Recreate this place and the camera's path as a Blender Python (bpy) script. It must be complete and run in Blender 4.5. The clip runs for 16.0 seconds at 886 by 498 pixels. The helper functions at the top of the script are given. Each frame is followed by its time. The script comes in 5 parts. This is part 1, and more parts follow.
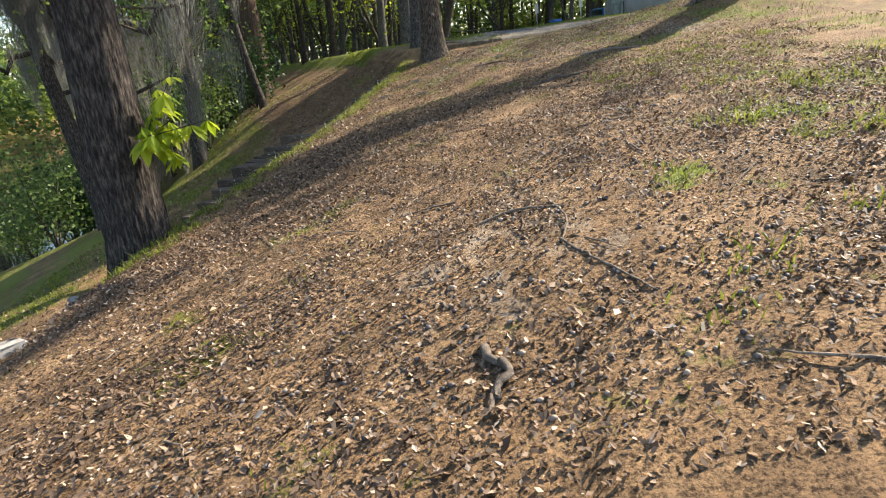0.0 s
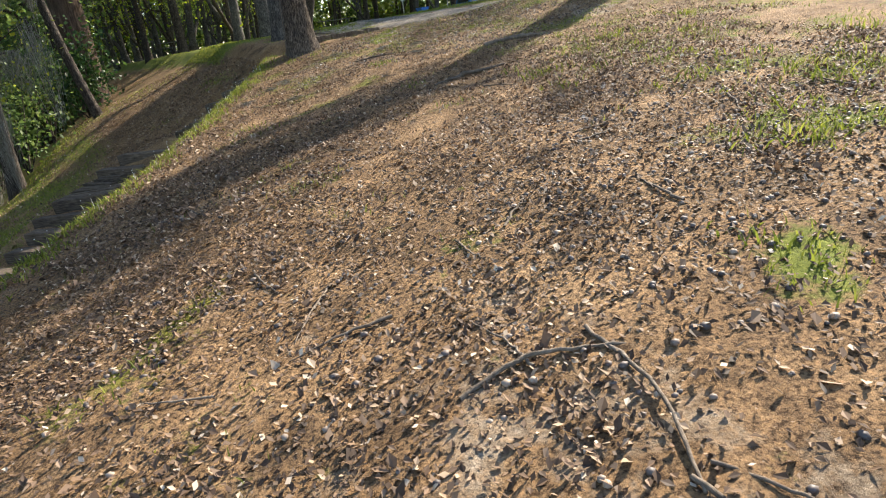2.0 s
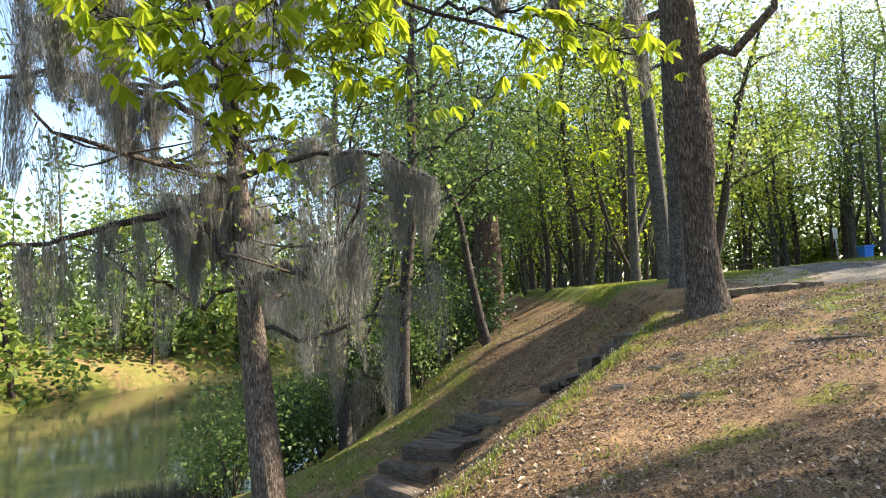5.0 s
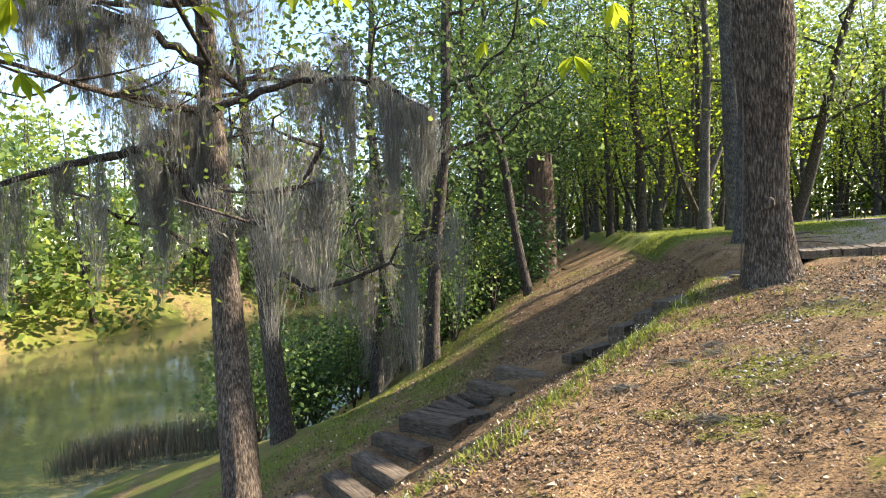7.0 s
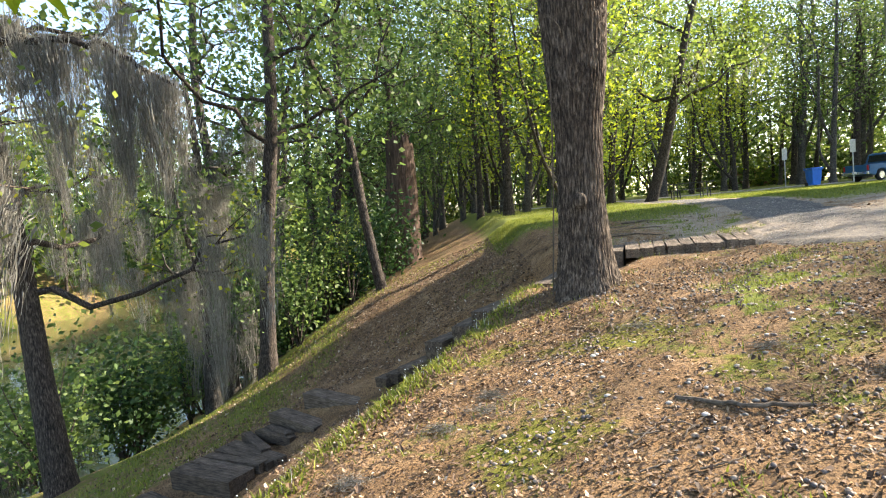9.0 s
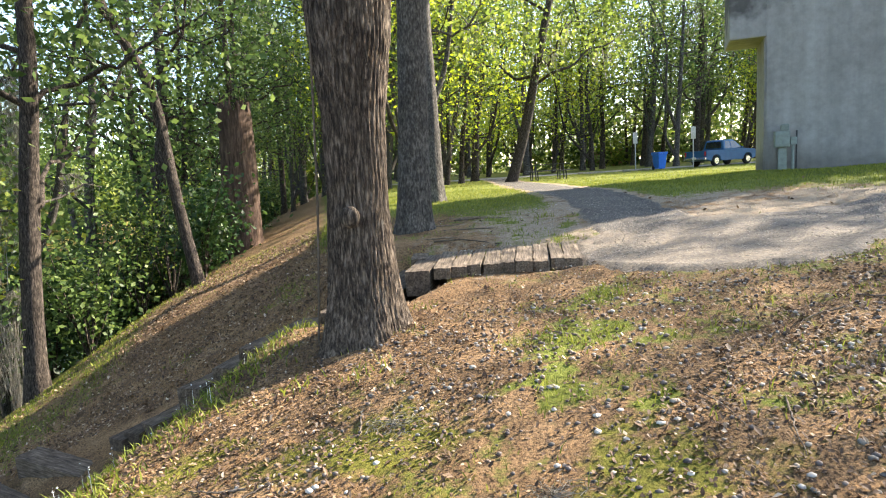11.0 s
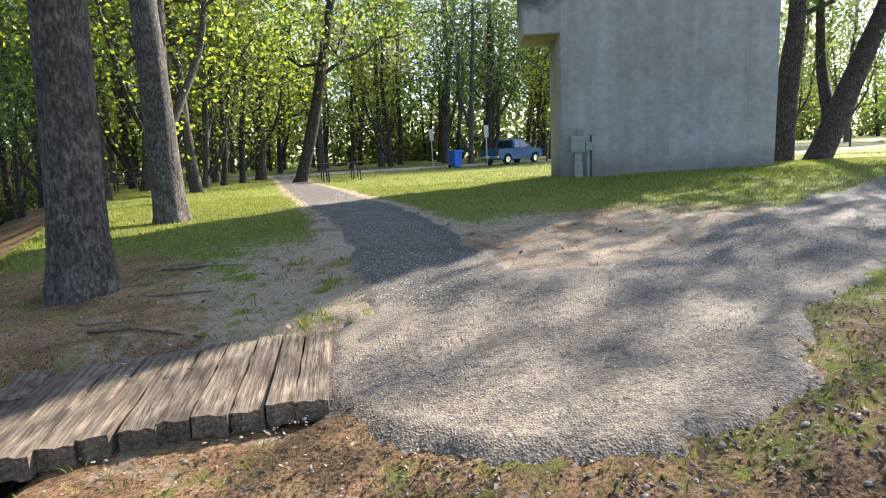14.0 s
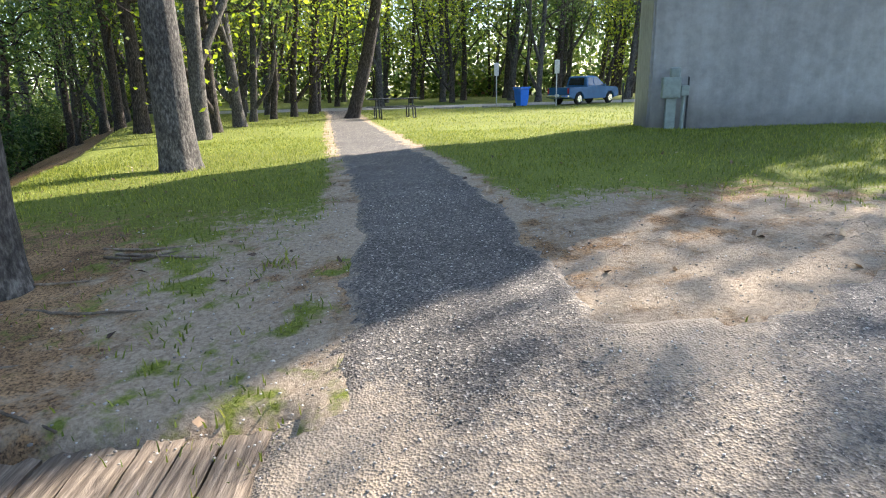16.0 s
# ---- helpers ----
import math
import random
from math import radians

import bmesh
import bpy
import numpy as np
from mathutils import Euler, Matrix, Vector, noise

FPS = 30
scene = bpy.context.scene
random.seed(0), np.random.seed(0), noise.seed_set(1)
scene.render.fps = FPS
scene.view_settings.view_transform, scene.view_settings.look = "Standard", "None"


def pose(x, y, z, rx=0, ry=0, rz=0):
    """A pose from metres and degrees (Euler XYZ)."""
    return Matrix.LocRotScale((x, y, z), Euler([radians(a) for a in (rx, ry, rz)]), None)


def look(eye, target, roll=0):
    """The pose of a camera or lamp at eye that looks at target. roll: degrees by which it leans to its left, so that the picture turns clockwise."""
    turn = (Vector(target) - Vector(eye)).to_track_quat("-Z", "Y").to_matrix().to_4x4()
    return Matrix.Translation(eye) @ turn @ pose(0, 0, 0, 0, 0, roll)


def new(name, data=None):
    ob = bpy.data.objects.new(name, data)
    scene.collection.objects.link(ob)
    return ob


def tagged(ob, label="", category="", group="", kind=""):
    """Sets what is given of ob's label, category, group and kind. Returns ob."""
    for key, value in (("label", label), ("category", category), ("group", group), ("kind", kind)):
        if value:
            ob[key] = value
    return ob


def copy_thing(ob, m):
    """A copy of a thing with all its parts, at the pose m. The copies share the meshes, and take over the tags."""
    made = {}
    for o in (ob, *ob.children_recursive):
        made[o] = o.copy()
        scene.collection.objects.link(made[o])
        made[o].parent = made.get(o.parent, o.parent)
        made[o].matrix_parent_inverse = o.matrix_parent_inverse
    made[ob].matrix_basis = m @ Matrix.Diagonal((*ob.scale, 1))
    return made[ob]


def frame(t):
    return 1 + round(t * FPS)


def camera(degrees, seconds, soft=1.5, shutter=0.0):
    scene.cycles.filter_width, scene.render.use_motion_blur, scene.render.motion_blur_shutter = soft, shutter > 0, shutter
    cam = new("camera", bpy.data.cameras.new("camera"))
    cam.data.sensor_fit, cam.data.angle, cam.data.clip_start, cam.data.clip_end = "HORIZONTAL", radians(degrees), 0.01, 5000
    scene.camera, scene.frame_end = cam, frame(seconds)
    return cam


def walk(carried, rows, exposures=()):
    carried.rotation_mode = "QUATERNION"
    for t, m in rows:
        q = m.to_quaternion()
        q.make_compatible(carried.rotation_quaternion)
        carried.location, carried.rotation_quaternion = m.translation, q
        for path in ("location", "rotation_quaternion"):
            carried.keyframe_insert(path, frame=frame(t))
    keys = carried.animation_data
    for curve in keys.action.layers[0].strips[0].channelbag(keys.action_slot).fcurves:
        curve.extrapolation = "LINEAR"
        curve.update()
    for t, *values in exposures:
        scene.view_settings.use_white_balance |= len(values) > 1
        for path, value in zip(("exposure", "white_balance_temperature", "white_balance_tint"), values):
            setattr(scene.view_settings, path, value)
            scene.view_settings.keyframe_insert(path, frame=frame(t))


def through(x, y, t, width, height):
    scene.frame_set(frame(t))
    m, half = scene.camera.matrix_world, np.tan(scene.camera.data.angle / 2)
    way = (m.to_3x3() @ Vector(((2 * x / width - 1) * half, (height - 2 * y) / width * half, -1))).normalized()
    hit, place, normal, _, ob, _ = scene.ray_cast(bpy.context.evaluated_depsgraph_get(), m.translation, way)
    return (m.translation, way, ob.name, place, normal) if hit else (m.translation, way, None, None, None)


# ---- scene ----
cam = camera(75.1, 16.0, soft=1.1)
METRES, EYE, TILT, LEAN, TURN = 16.0, 1.5, -19.0, 6.0, 0.0
ROWS = [
    (0.0, 0.0, 0.0, 0.0, 0.0, 0.0, -0.0),
    (0.5, -0.0036, 0.0277, 0.0094, -2.79, 0.13, 1.12),
    (1.0, -0.0024, 0.0568, 0.0201, -7.48, -1.58, 3.33),
    (1.5, -0.007, 0.0835, 0.0311, -9.17, 0.7, 4.66),
    (2.0, -0.009, 0.1126, 0.0401, -11.54, -1.44, 5.47),
    (2.5, -0.0113, 0.1421, 0.0491, -11.04, -7.1, 4.36),
    (3.0, -0.0128, 0.1688, 0.0629, -9.39, 1.18, 3.55),
    (3.5, -0.0104, 0.1947, 0.0837, -3.89, 15.6, 0.67),
    (4.0, -0.0139, 0.2222, 0.1003, 8.6, 21.84, -4.03),
    (4.5, -0.0123, 0.2484, 0.1128, 16.81, 22.15, -7.1),
    (5.0, -0.0141, 0.275, 0.1222, 23.17, 19.52, -8.5),
    (7.5, 0.0077, 0.4065, 0.183, 29.67, 11.78, -11.3),
    (8.0, 0.0141, 0.4341, 0.1946, 28.09, 11.92, -10.35),
    (8.5, 0.0213, 0.4631, 0.2109, 24.82, 11.97, -8.79),
    (9.0, 0.0318, 0.492, 0.2269, 19.57, 11.89, -7.15),
    (9.5, 0.0471, 0.5208, 0.2454, 13.89, 11.57, -6.08),
    (10.0, 0.0562, 0.5484, 0.2589, 9.53, 11.18, -6.03),
    (12.5, 0.0768, 0.681, 0.324, 4.25, 7.55, -1.78),
    (13.0, 0.0859, 0.7111, 0.3336, -1.21, 6.64, -1.06),
    (13.5, 0.0919, 0.7423, 0.348, -7.05, 7.64, -0.68),
    (14.0, 0.0981, 0.7688, 0.3644, -10.84, 10.21, 0.66),
    (14.5, 0.1097, 0.7926, 0.3802, -16.14, 10.28, 2.39),
    (15.0, 0.1162, 0.8217, 0.3929, -13.76, 7.91, 1.37),
    (15.5, 0.1257, 0.8504, 0.4024, -10.12, 5.58, 0.21),
    (16.0, 0.1256, 0.8802, 0.4142, -5.36, 3.81, -2.9),
]
walk(cam, [(t, pose(0, 0, EYE, TILT, LEAN, TURN) @ pose(METRES * x, METRES * y, METRES * z, 90 + pitch, roll, yaw)) for t, x, y, z, yaw, pitch, roll in ROWS],
     exposures=[(0.0, 1.65, 6500, 10), (3.0, 1.65, 6450, 10), (4.0, 1.95, 6500, 10), (5.0, 2.05, 6550, 10), (7.5, 2.15, 6550, 11), (9.0, 2.24, 6650, 11), (12.5, 2.3, 6400, 12), (14.5, 2.0, 6200, 13), (16.0, 2.22, 6050, 13)])

# ---- sky and sun ----
SUN_AZIMUTH, SUN_HEIGHT = 52.0, 33.0  # degrees clockwise from the +y axis, and above the horizon
world = bpy.data.worlds.new("sky")
scene.world = world
world.use_nodes = True
wn = world.node_tree
sky = wn.nodes.new("ShaderNodeTexSky")
sky.sky_type, sky.sun_disc = "NISHITA", False
sky.sun_elevation, sky.sun_rotation = radians(SUN_HEIGHT), radians(SUN_AZIMUTH)
sky.dust_density, sky.air_density = 0.8, 1.0
wn.links.new(sky.outputs[0], wn.nodes["Background"].inputs[0])
wn.nodes["Background"].inputs[1].default_value = 0.13
sun = new("sun", bpy.data.lights.new("sun", "SUN"))
sun.data.energy, sun.data.angle, sun.data.color = 5.0, radians(0.6), (1.0, 0.9, 0.74)
sun_way = Vector((math.sin(radians(SUN_AZIMUTH)) * math.cos(radians(SUN_HEIGHT)), math.cos(radians(SUN_AZIMUTH)) * math.cos(radians(SUN_HEIGHT)), math.sin(radians(SUN_HEIGHT))))
sun.matrix_world = look(sun_way * 60, (0, 0, 0))

# ---- the lie of the land ----
def curve(v, xs, ys):
    """Piecewise curve through a few stations."""
    return np.interp(v, xs, ys)


def bump_noise(x, y, s, seed):
    """Cheap smooth noise made of a few turned sine waves, about -1 to 1."""
    r = np.random.RandomState(seed)
    out = 0
    for k in range(5):
        a, p, q = r.uniform(0, 6.28), r.uniform(0, 6.28), r.uniform(0.6, 1.7)
        out = out + np.sin((x * np.cos(a) + y * np.sin(a)) * q * 6.28 / s + p)
    return out / 3.2


EDGE_Y = [-60, 0, 6, 15, 16.5, 18, 22, 30, 45, 70, 200]
EDGE_X = [-9, -3.4, -2.85, -1.0, -0.75, -1.1, -2.6, -5.2, -11, -20, -50]
EDGE_Z_Y = [-60, -8, 0, 5, 10, 12.7, 15, 16.5, 18, 22, 300]
EDGE_Z = [-1.5, -0.8, -0.35, 0.02, 0.5, 0.88, 1.28, 1.5, 1.6, 1.78, 1.85]
DROP_D = [0, 0.8, 3.0, 8, 13, 19, 28, 400]
DROP = [0, 0.7, 1.78, 3.2, 4.8, 6.4, 8.6, 9.5]
WATER_Z = -4.3


STAIR_LINE = [(-1.0, 16.45, 1.27), (-1.9, 16.45, 0.78), (-2.6, 16.4, 0.4), (-3.4, 16.1, 0.02), (-4.1, 15.6, -0.2), (-4.65, 14.95, -0.55), (-4.95, 13.9, -0.68), (-5.15, 13.1, -0.95), (-5.35, 12.2, -1.3), (-5.6, 11.1, -1.75), (-5.8, 10.0, -2.2)]


def stair_place(x, y):
    """Distance from the middle line of the stairs, and its height there."""
    best, z = np.full(np.shape(x), 1e9), np.zeros(np.shape(x))
    for (ax, ay, az), (bx, by, bz) in zip(STAIR_LINE, STAIR_LINE[1:]):
        k = np.clip(((x - ax) * (bx - ax) + (y - ay) * (by - ay)) / ((bx - ax) ** 2 + (by - ay) ** 2), 0, 1)
        d = np.hypot(x - ax - k * (bx - ax), y - ay - k * (by - ay))
        z = np.where(d < best, az + k * (bz - az), z)
        best = np.minimum(best, d)
    return best, z


def height(x, y):
    """Ground height: a hill that falls to the west towards the river, and a level lawn to the north."""
    x, y = np.asarray(x, float), np.asarray(y, float)
    e = curve(y, EDGE_Y, EDGE_X)
    z = curve(y, EDGE_Z_Y, EDGE_Z)
    d = x - e
    slope = curve(y, [-20, 3, 11, 14, 16.5, 20, 40], [0.2, 0.2, 0.165, 0.12, 0.055, 0.04, 0.0])
    top = curve(y, [-20, 3, 11, 16.5, 24, 60], [6, 6, 5.5, 9, 12, 12])
    east = z + slope * top * np.tanh(np.maximum(d, 0) / top)
    turn = curve(y, [16, 21, 40], [0, 1, 1])
    west = z - curve(np.maximum(-d, 0), DROP_D, DROP) * (1 - 0.28 * turn * (1 - step01(-d, 3, 7)) + 0.32 * turn * step01(-d, 5, 11))
    h = np.where(d > 0, east, west)
    h = np.maximum(h, np.clip((-46 - x) * 0.5, 0, 6) - 5.0 - 50 * (x > -46))
    far, sz = stair_place(x, y)
    h = h + (sz - 0.18 - h) * (1 - step01(far, 0.8, 1.4))
    near = np.clip(1 - np.hypot(x - 1, y - 10) / 45, 0, 1)
    h = h + near * (0.035 * bump_noise(x, y, 3.1, 3) + 0.012 * bump_noise(x, y, 0.9, 5))
    h = h + 0.42 * np.exp(-((x - 6.4) ** 2 + (y - 13.0) ** 2) / 5.0)
    return h


def ground(x, y):
    return float(height(x, y))


PATH_LEFT = [(2.55, 17.2), (2.45, 18.5), (2.42, 20.5), (1.75, 25.5), (0.5, 35), (-0.5, 44), (-2.5, 58)]
PATH_RIGHT = [(3.3, 16.6), (4.2, 17.2), (7.3, 18.9), (12, 21.2), (20, 24.5), (32, 28)]


def polyline_far(x, y, pts):
    """Distance to a line through a few stations."""
    best = np.full(np.shape(x), 1e9)
    for (ax, ay), (bx, by) in zip(pts, pts[1:]):
        k = np.clip(((x - ax) * (bx - ax) + (y - ay) * (by - ay)) / ((bx - ax) ** 2 + (by - ay) ** 2), 0, 1)
        best = np.minimum(best, np.hypot(x - ax - k * (bx - ax), y - ay - k * (by - ay)))
    return best


def paved(x, y):
    """How far outside the asphalt a place lies; negative on it."""
    d = np.minimum(polyline_far(x, y, PATH_LEFT) - 0.62, polyline_far(x, y, PATH_RIGHT) - 0.78)
    d = np.minimum(d, np.hypot((x - 2.95) * 0.98, y - 16.75) - 1.33)
    return d + 0.06 * bump_noise(x, y, 0.8, 11) + 0.03 * bump_noise(x, y, 0.25, 12)


def step01(v, a, b):
    k = np.clip((v - a) / (b - a), 0, 1)
    return k * k * (3 - 2 * k)


def spot(x, y, cx, cy, r):
    return np.clip(1.2 - np.hypot(x - cx, y - cy) / r, 0, 1)


def cover(x, y):
    """Grass, sand and moss, 0 to 1, at a place."""
    e = curve(y, EDGE_Y, EDGE_X)
    d = x - e
    pv = paved(x, y)
    n1, n2 = bump_noise(x, y, 2.3, 21), bump_noise(x, y, 0.8, 22)
    lawn = step01(y + 0.3 * np.clip(x - 3, 0, 4), 18.4, 22.6) * step01(pv, 0.0, 0.45) * 1.0
    lawn = np.maximum(lawn, step01(x, 5.5, 7.5) * step01(y, 12.5, 15.5) * 0.8)
    lawn = np.maximum(lawn, step01(y, 16.8, 18.5) * step01(d, -0.2, 0.4) * (1 - step01(x, 1.2, 1.8)) * (0.42 + 0.1 * n2))
    grass = lawn * (0.85 + 0.12 * n1)
    hill = (y < 18) & (d > 0)
    grass = np.where(hill & (lawn < 0.3), 0.2 + 0.12 * n1 + 0.12 * n2 + 0.16 * step01(x, 1.6, 3.2) + 0.08 * step01(y, 9, 12), grass)
    verge = np.exp(-((d + 0.25) / 0.38) ** 2) * step01(y, 4, 7) * (1 - step01(y, 16.3, 17.2))
    grass = np.maximum(grass, verge * (0.8 + 0.15 * n2))
    bank = step01(-d, 3.2, 5.5)
    rim = np.exp(-((d + 0.1) / 0.7) ** 2) * step01(y, 19, 22) * 0.85
    grass = np.where(d < -0.7, np.maximum(grass * 0.4, np.maximum(bank * (0.55 + 0.16 * n1), 0.22 + 0.14 * n1 + 0.1 * n2)), grass)
    grass = np.maximum(grass, rim)
    for cx, cy, r in ((1.34, 14.35, 0.55), (1.7, 15.3, 0.4), (1.7, 13.4, 0.25), (1.2, 13.7, 0.4), (1.43, 3.41, 0.4), (2.4, 4.4, 0.6), (1.47, 18.4, 0.32), (1.3, 17.65, 0.2), (0.95, 17.92, 0.2), (1.8, 17.78, 0.15), (1.48, 17.9, 0.13), (0.83, 19.05, 0.3), (1.7, 19.2, 0.25), (0.77, 17.65, 0.1), (0.2, 20.6, 0.8), (-0.3, 21.1, 0.6), (0.5, 19.6, 0.35)):
        grass = np.maximum(grass, 0.72 * spot(x + 0.22 * n2, y + 0.2 * bump_noise(x, y, 0.5, 23), cx, cy, r * 1.15))
    sand = step01(y, 14.6, 17.2) * (1 - step01(y, 21, 25)) * (1 - step01(pv, 0.6, 3.6)) * (0.62 + 0.12 * n1)
    sand = np.maximum(sand, 0.62 * spot(x, y, 4.3, 20.3, 0.9))
    sand = np.maximum(sand, 0.6 * spot(x, y, 5.5, 20.2, 0.7))
    sand = np.maximum(sand, 0.42 * spot(x, y, 0.2, 3.0, 1.8) + 0.0 * n1)
    sand = np.maximum(sand, 0.55 * spot(x, y, 4.3, 10.9, 1.2))
    sand = np.maximum(sand, 0.6 * (1 - step01(pv, 0.15, 0.7)) * step01(y, 18, 21))
    grass = grass * (1 - 0.75 * np.clip(0.75 * spot(x, y, 4.6, 19.9, 1.5), 0, 1))
    moss = 0 * x
    for cx, cy, r in ((-0.2, 11.8, 0.7), (0.23, 13.2, 0.8), (-0.4, 10.6, 0.6), (-1.46, 2.36, 0.35), (-1.7, 3.0, 0.3), (-0.9, 13.3, 0.5), (-1.1, 4.6, 0.4), (0.9, 12.6, 0.5), (1.6, 12.9, 0.5), (-0.2, 9.4, 0.5), (0.6, 10.2, 0.4)):
        moss = np.maximum(moss, 0.66 * spot(x + 0.25 * n2, y + 0.2 * n1, cx, cy, r * 1.1))
    return np.clip(grass, 0, 1), np.clip(sand, 0, 1), np.clip(moss, 0, 1)

# ---- materials ----
def shader(name, rough=0.9, spec=0.25, metal=0.0):
    m = bpy.data.materials.new(name)
    m.use_nodes = True
    t = m.node_tree
    b = t.nodes["Principled BSDF"]
    b.inputs["Roughness"].default_value = rough
    b.inputs["Specular IOR Level"].default_value = spec
    b.inputs["Metallic"].default_value = metal
    return m, t, b


def node(t, kind, **values):
    n = t.nodes.new(kind)
    for k, v in values.items():
        n.inputs[k.replace("_", " ")].default_value = v
    return n


def ramp(t, source, stops):
    n = t.nodes.new("ShaderNodeValToRGB")
    e = n.color_ramp.elements
    while len(e) < len(stops):
        e.new(0.5)
    for k, (p, c) in zip(e, stops):
        k.position, k.color = p, (*c, 1)
    t.links.new(source, n.inputs[0])
    return n.outputs[0]


def noise_of(t, scale, detail=4, rough=0.6, stretch=None, space="Object"):
    co = t.nodes.new("ShaderNodeTexCoord")
    n = node(t, "ShaderNodeTexNoise", Scale=scale, Detail=detail, Roughness=rough)
    if stretch:
        mp = node(t, "ShaderNodeMapping", Scale=stretch)
        t.links.new(co.outputs[space], mp.inputs[0])
        t.links.new(mp.outputs[0], n.inputs[0])
    else:
        t.links.new(co.outputs[space], n.inputs[0])
    return n.outputs[0]


def mix(t, fac, a, b, mode="MIX"):
    n = t.nodes.new("ShaderNodeMix")
    n.data_type, n.blend_type = "RGBA", mode
    for sock, v in ((n.inputs[0], fac), (n.inputs[6], a), (n.inputs[7], b)):
        if isinstance(v, (int, float)):
            sock.default_value = v
        elif isinstance(v, tuple):
            sock.default_value = (*v, 1)
        else:
            t.links.new(v, sock)
    return n.outputs[2]


def bump(t, b, source, strength, distance=0.02):
    n = node(t, "ShaderNodeBump", Strength=strength, Distance=distance)
    t.links.new(source, n.inputs["Height"])
    t.links.new(n.outputs[0], b.inputs["Normal"])


def island_mix(t, stops):
    g = t.nodes.new("ShaderNodeNewGeometry")
    return ramp(t, g.outputs["Random Per Island"], stops)


def plain(name, stops, scale, rough=0.9, stretch=None, bumps=0.3, bump_scale=None, spec=0.25, metal=0.0, big=0.0, distance=0.02, by_object=0.0):
    """A surface with grain, large stains and a little relief."""
    m, t, b = shader(name, rough, spec, metal)
    col = ramp(t, noise_of(t, scale, 6, 0.65, stretch), stops)
    if big:
        st = ramp(t, noise_of(t, scale * 0.13, 3, 0.6), [(0.35, (1 - big,) * 3), (0.65, (1, 1, 1))])
        col = mix(t, 1.0, col, st, "MULTIPLY")
    if by_object:
        oi = t.nodes.new("ShaderNodeObjectInfo")
        col = mix(t, 1.0, col, ramp(t, oi.outputs["Random"], [(0, (1 - by_object,) * 3), (1, (1, 1, 1))]), "MULTIPLY")
    t.links.new(col, b.inputs["Base Color"])
    if bumps:
        bump(t, b, noise_of(t, bump_scale or scale * 2, 6, 0.7, stretch), bumps, distance)
    return m


def leafy(name, stops, through=0.5, rough=0.5, spec=0.3):
    """Thin leaves that let the sun shine through; each takes a shade of its own."""
    m, t, b = shader(name, rough, spec)
    col = island_mix(t, stops)
    t.links.new(col, b.inputs["Base Color"])
    tr = t.nodes.new("ShaderNodeBsdfTranslucent")
    t.links.new(col, tr.inputs[0])
    ms = node(t, "ShaderNodeMixShader", Fac=through)
    t.links.new(b.outputs[0], ms.inputs[1])
    t.links.new(tr.outputs[0], ms.inputs[2])
    t.links.new(ms.outputs[0], t.nodes["Material Output"].inputs[0])
    return m


BARK = plain("bark", [(0.36, (0.025, 0.019, 0.015)), (0.5, (0.1, 0.075, 0.056)), (0.66, (0.3, 0.24, 0.185))], 52, 0.95, (1, 1, 0.16), 1.0, 60, big=0.45, distance=0.03)
BARK_DARK = plain("dark bark", [(0.36, (0.014, 0.011, 0.01)), (0.5, (0.055, 0.043, 0.035)), (0.66, (0.16, 0.13, 0.106))], 48, 0.95, (1, 1, 0.18), 1.0, 56, big=0.4, distance=0.03)
BARK_GREY = plain("grey bark", [(0.36, (0.035, 0.03, 0.026)), (0.5, (0.085, 0.075, 0.065)), (0.66, (0.18, 0.163, 0.142))], 34, 0.95, (1, 1, 0.4), 1.0, 28, big=0.45, distance=0.02)
BARK_RED = plain("weathered snag wood", [(0.3, (0.035, 0.022, 0.016)), (0.55, (0.11, 0.07, 0.05)), (0.75, (0.2, 0.14, 0.105))], 14, 0.95, (1, 1, 0.12), 0.9, 20, big=0.4, distance=0.03)
LEAF_SPRING = leafy("spring leaves", [(0, (0.085, 0.125, 0.022)), (0.5, (0.175, 0.23, 0.038)), (1, (0.3, 0.35, 0.068))], 0.57)
LEAF_GREEN = leafy("green leaves", [(0, (0.04, 0.075, 0.02)), (0.5, (0.09, 0.145, 0.035)), (1, (0.18, 0.24, 0.06))], 0.5)
LEAF_BRIGHT = leafy("bright young leaves", [(0, (0.17, 0.24, 0.012)), (0.5, (0.3, 0.37, 0.02)), (1, (0.44, 0.48, 0.035))], 0.62)
LEAF_YELLOW = leafy("yellow young leaves", [(0, (0.25, 0.27, 0.02)), (1, (0.48, 0.46, 0.05))], 0.55)
LEAF_DARK = leafy("dark understorey leaves", [(0, (0.012, 0.032, 0.01)), (0.6, (0.03, 0.07, 0.016)), (1, (0.075, 0.13, 0.03))], 0.35)
MOSS = leafy("hanging moss", [(0, (0.12, 0.112, 0.095)), (0.5, (0.215, 0.203, 0.175)), (1, (0.35, 0.335, 0.29))], 0.5, 0.9, 0.1)
GRASS = leafy("grass", [(0, (0.075, 0.1, 0.014)), (0.5, (0.16, 0.19, 0.024)), (1, (0.3, 0.31, 0.05))], 0.45, 0.6)
LITTER = leafy("dry leaves", [(0, (0.04, 0.025, 0.016)), (0.45, (0.115, 0.07, 0.042)), (0.8, (0.22, 0.14, 0.085)), (0.95, (0.38, 0.275, 0.18)), (1, (0.55, 0.46, 0.35))], 0.15, 0.7, 0.3)
NUTS = leafy("fallen nuts", [(0, (0.05, 0.042, 0.04)), (0.6, (0.13, 0.1, 0.085)), (1, (0.34, 0.26, 0.19))], 0.0, 0.55, 0.4)
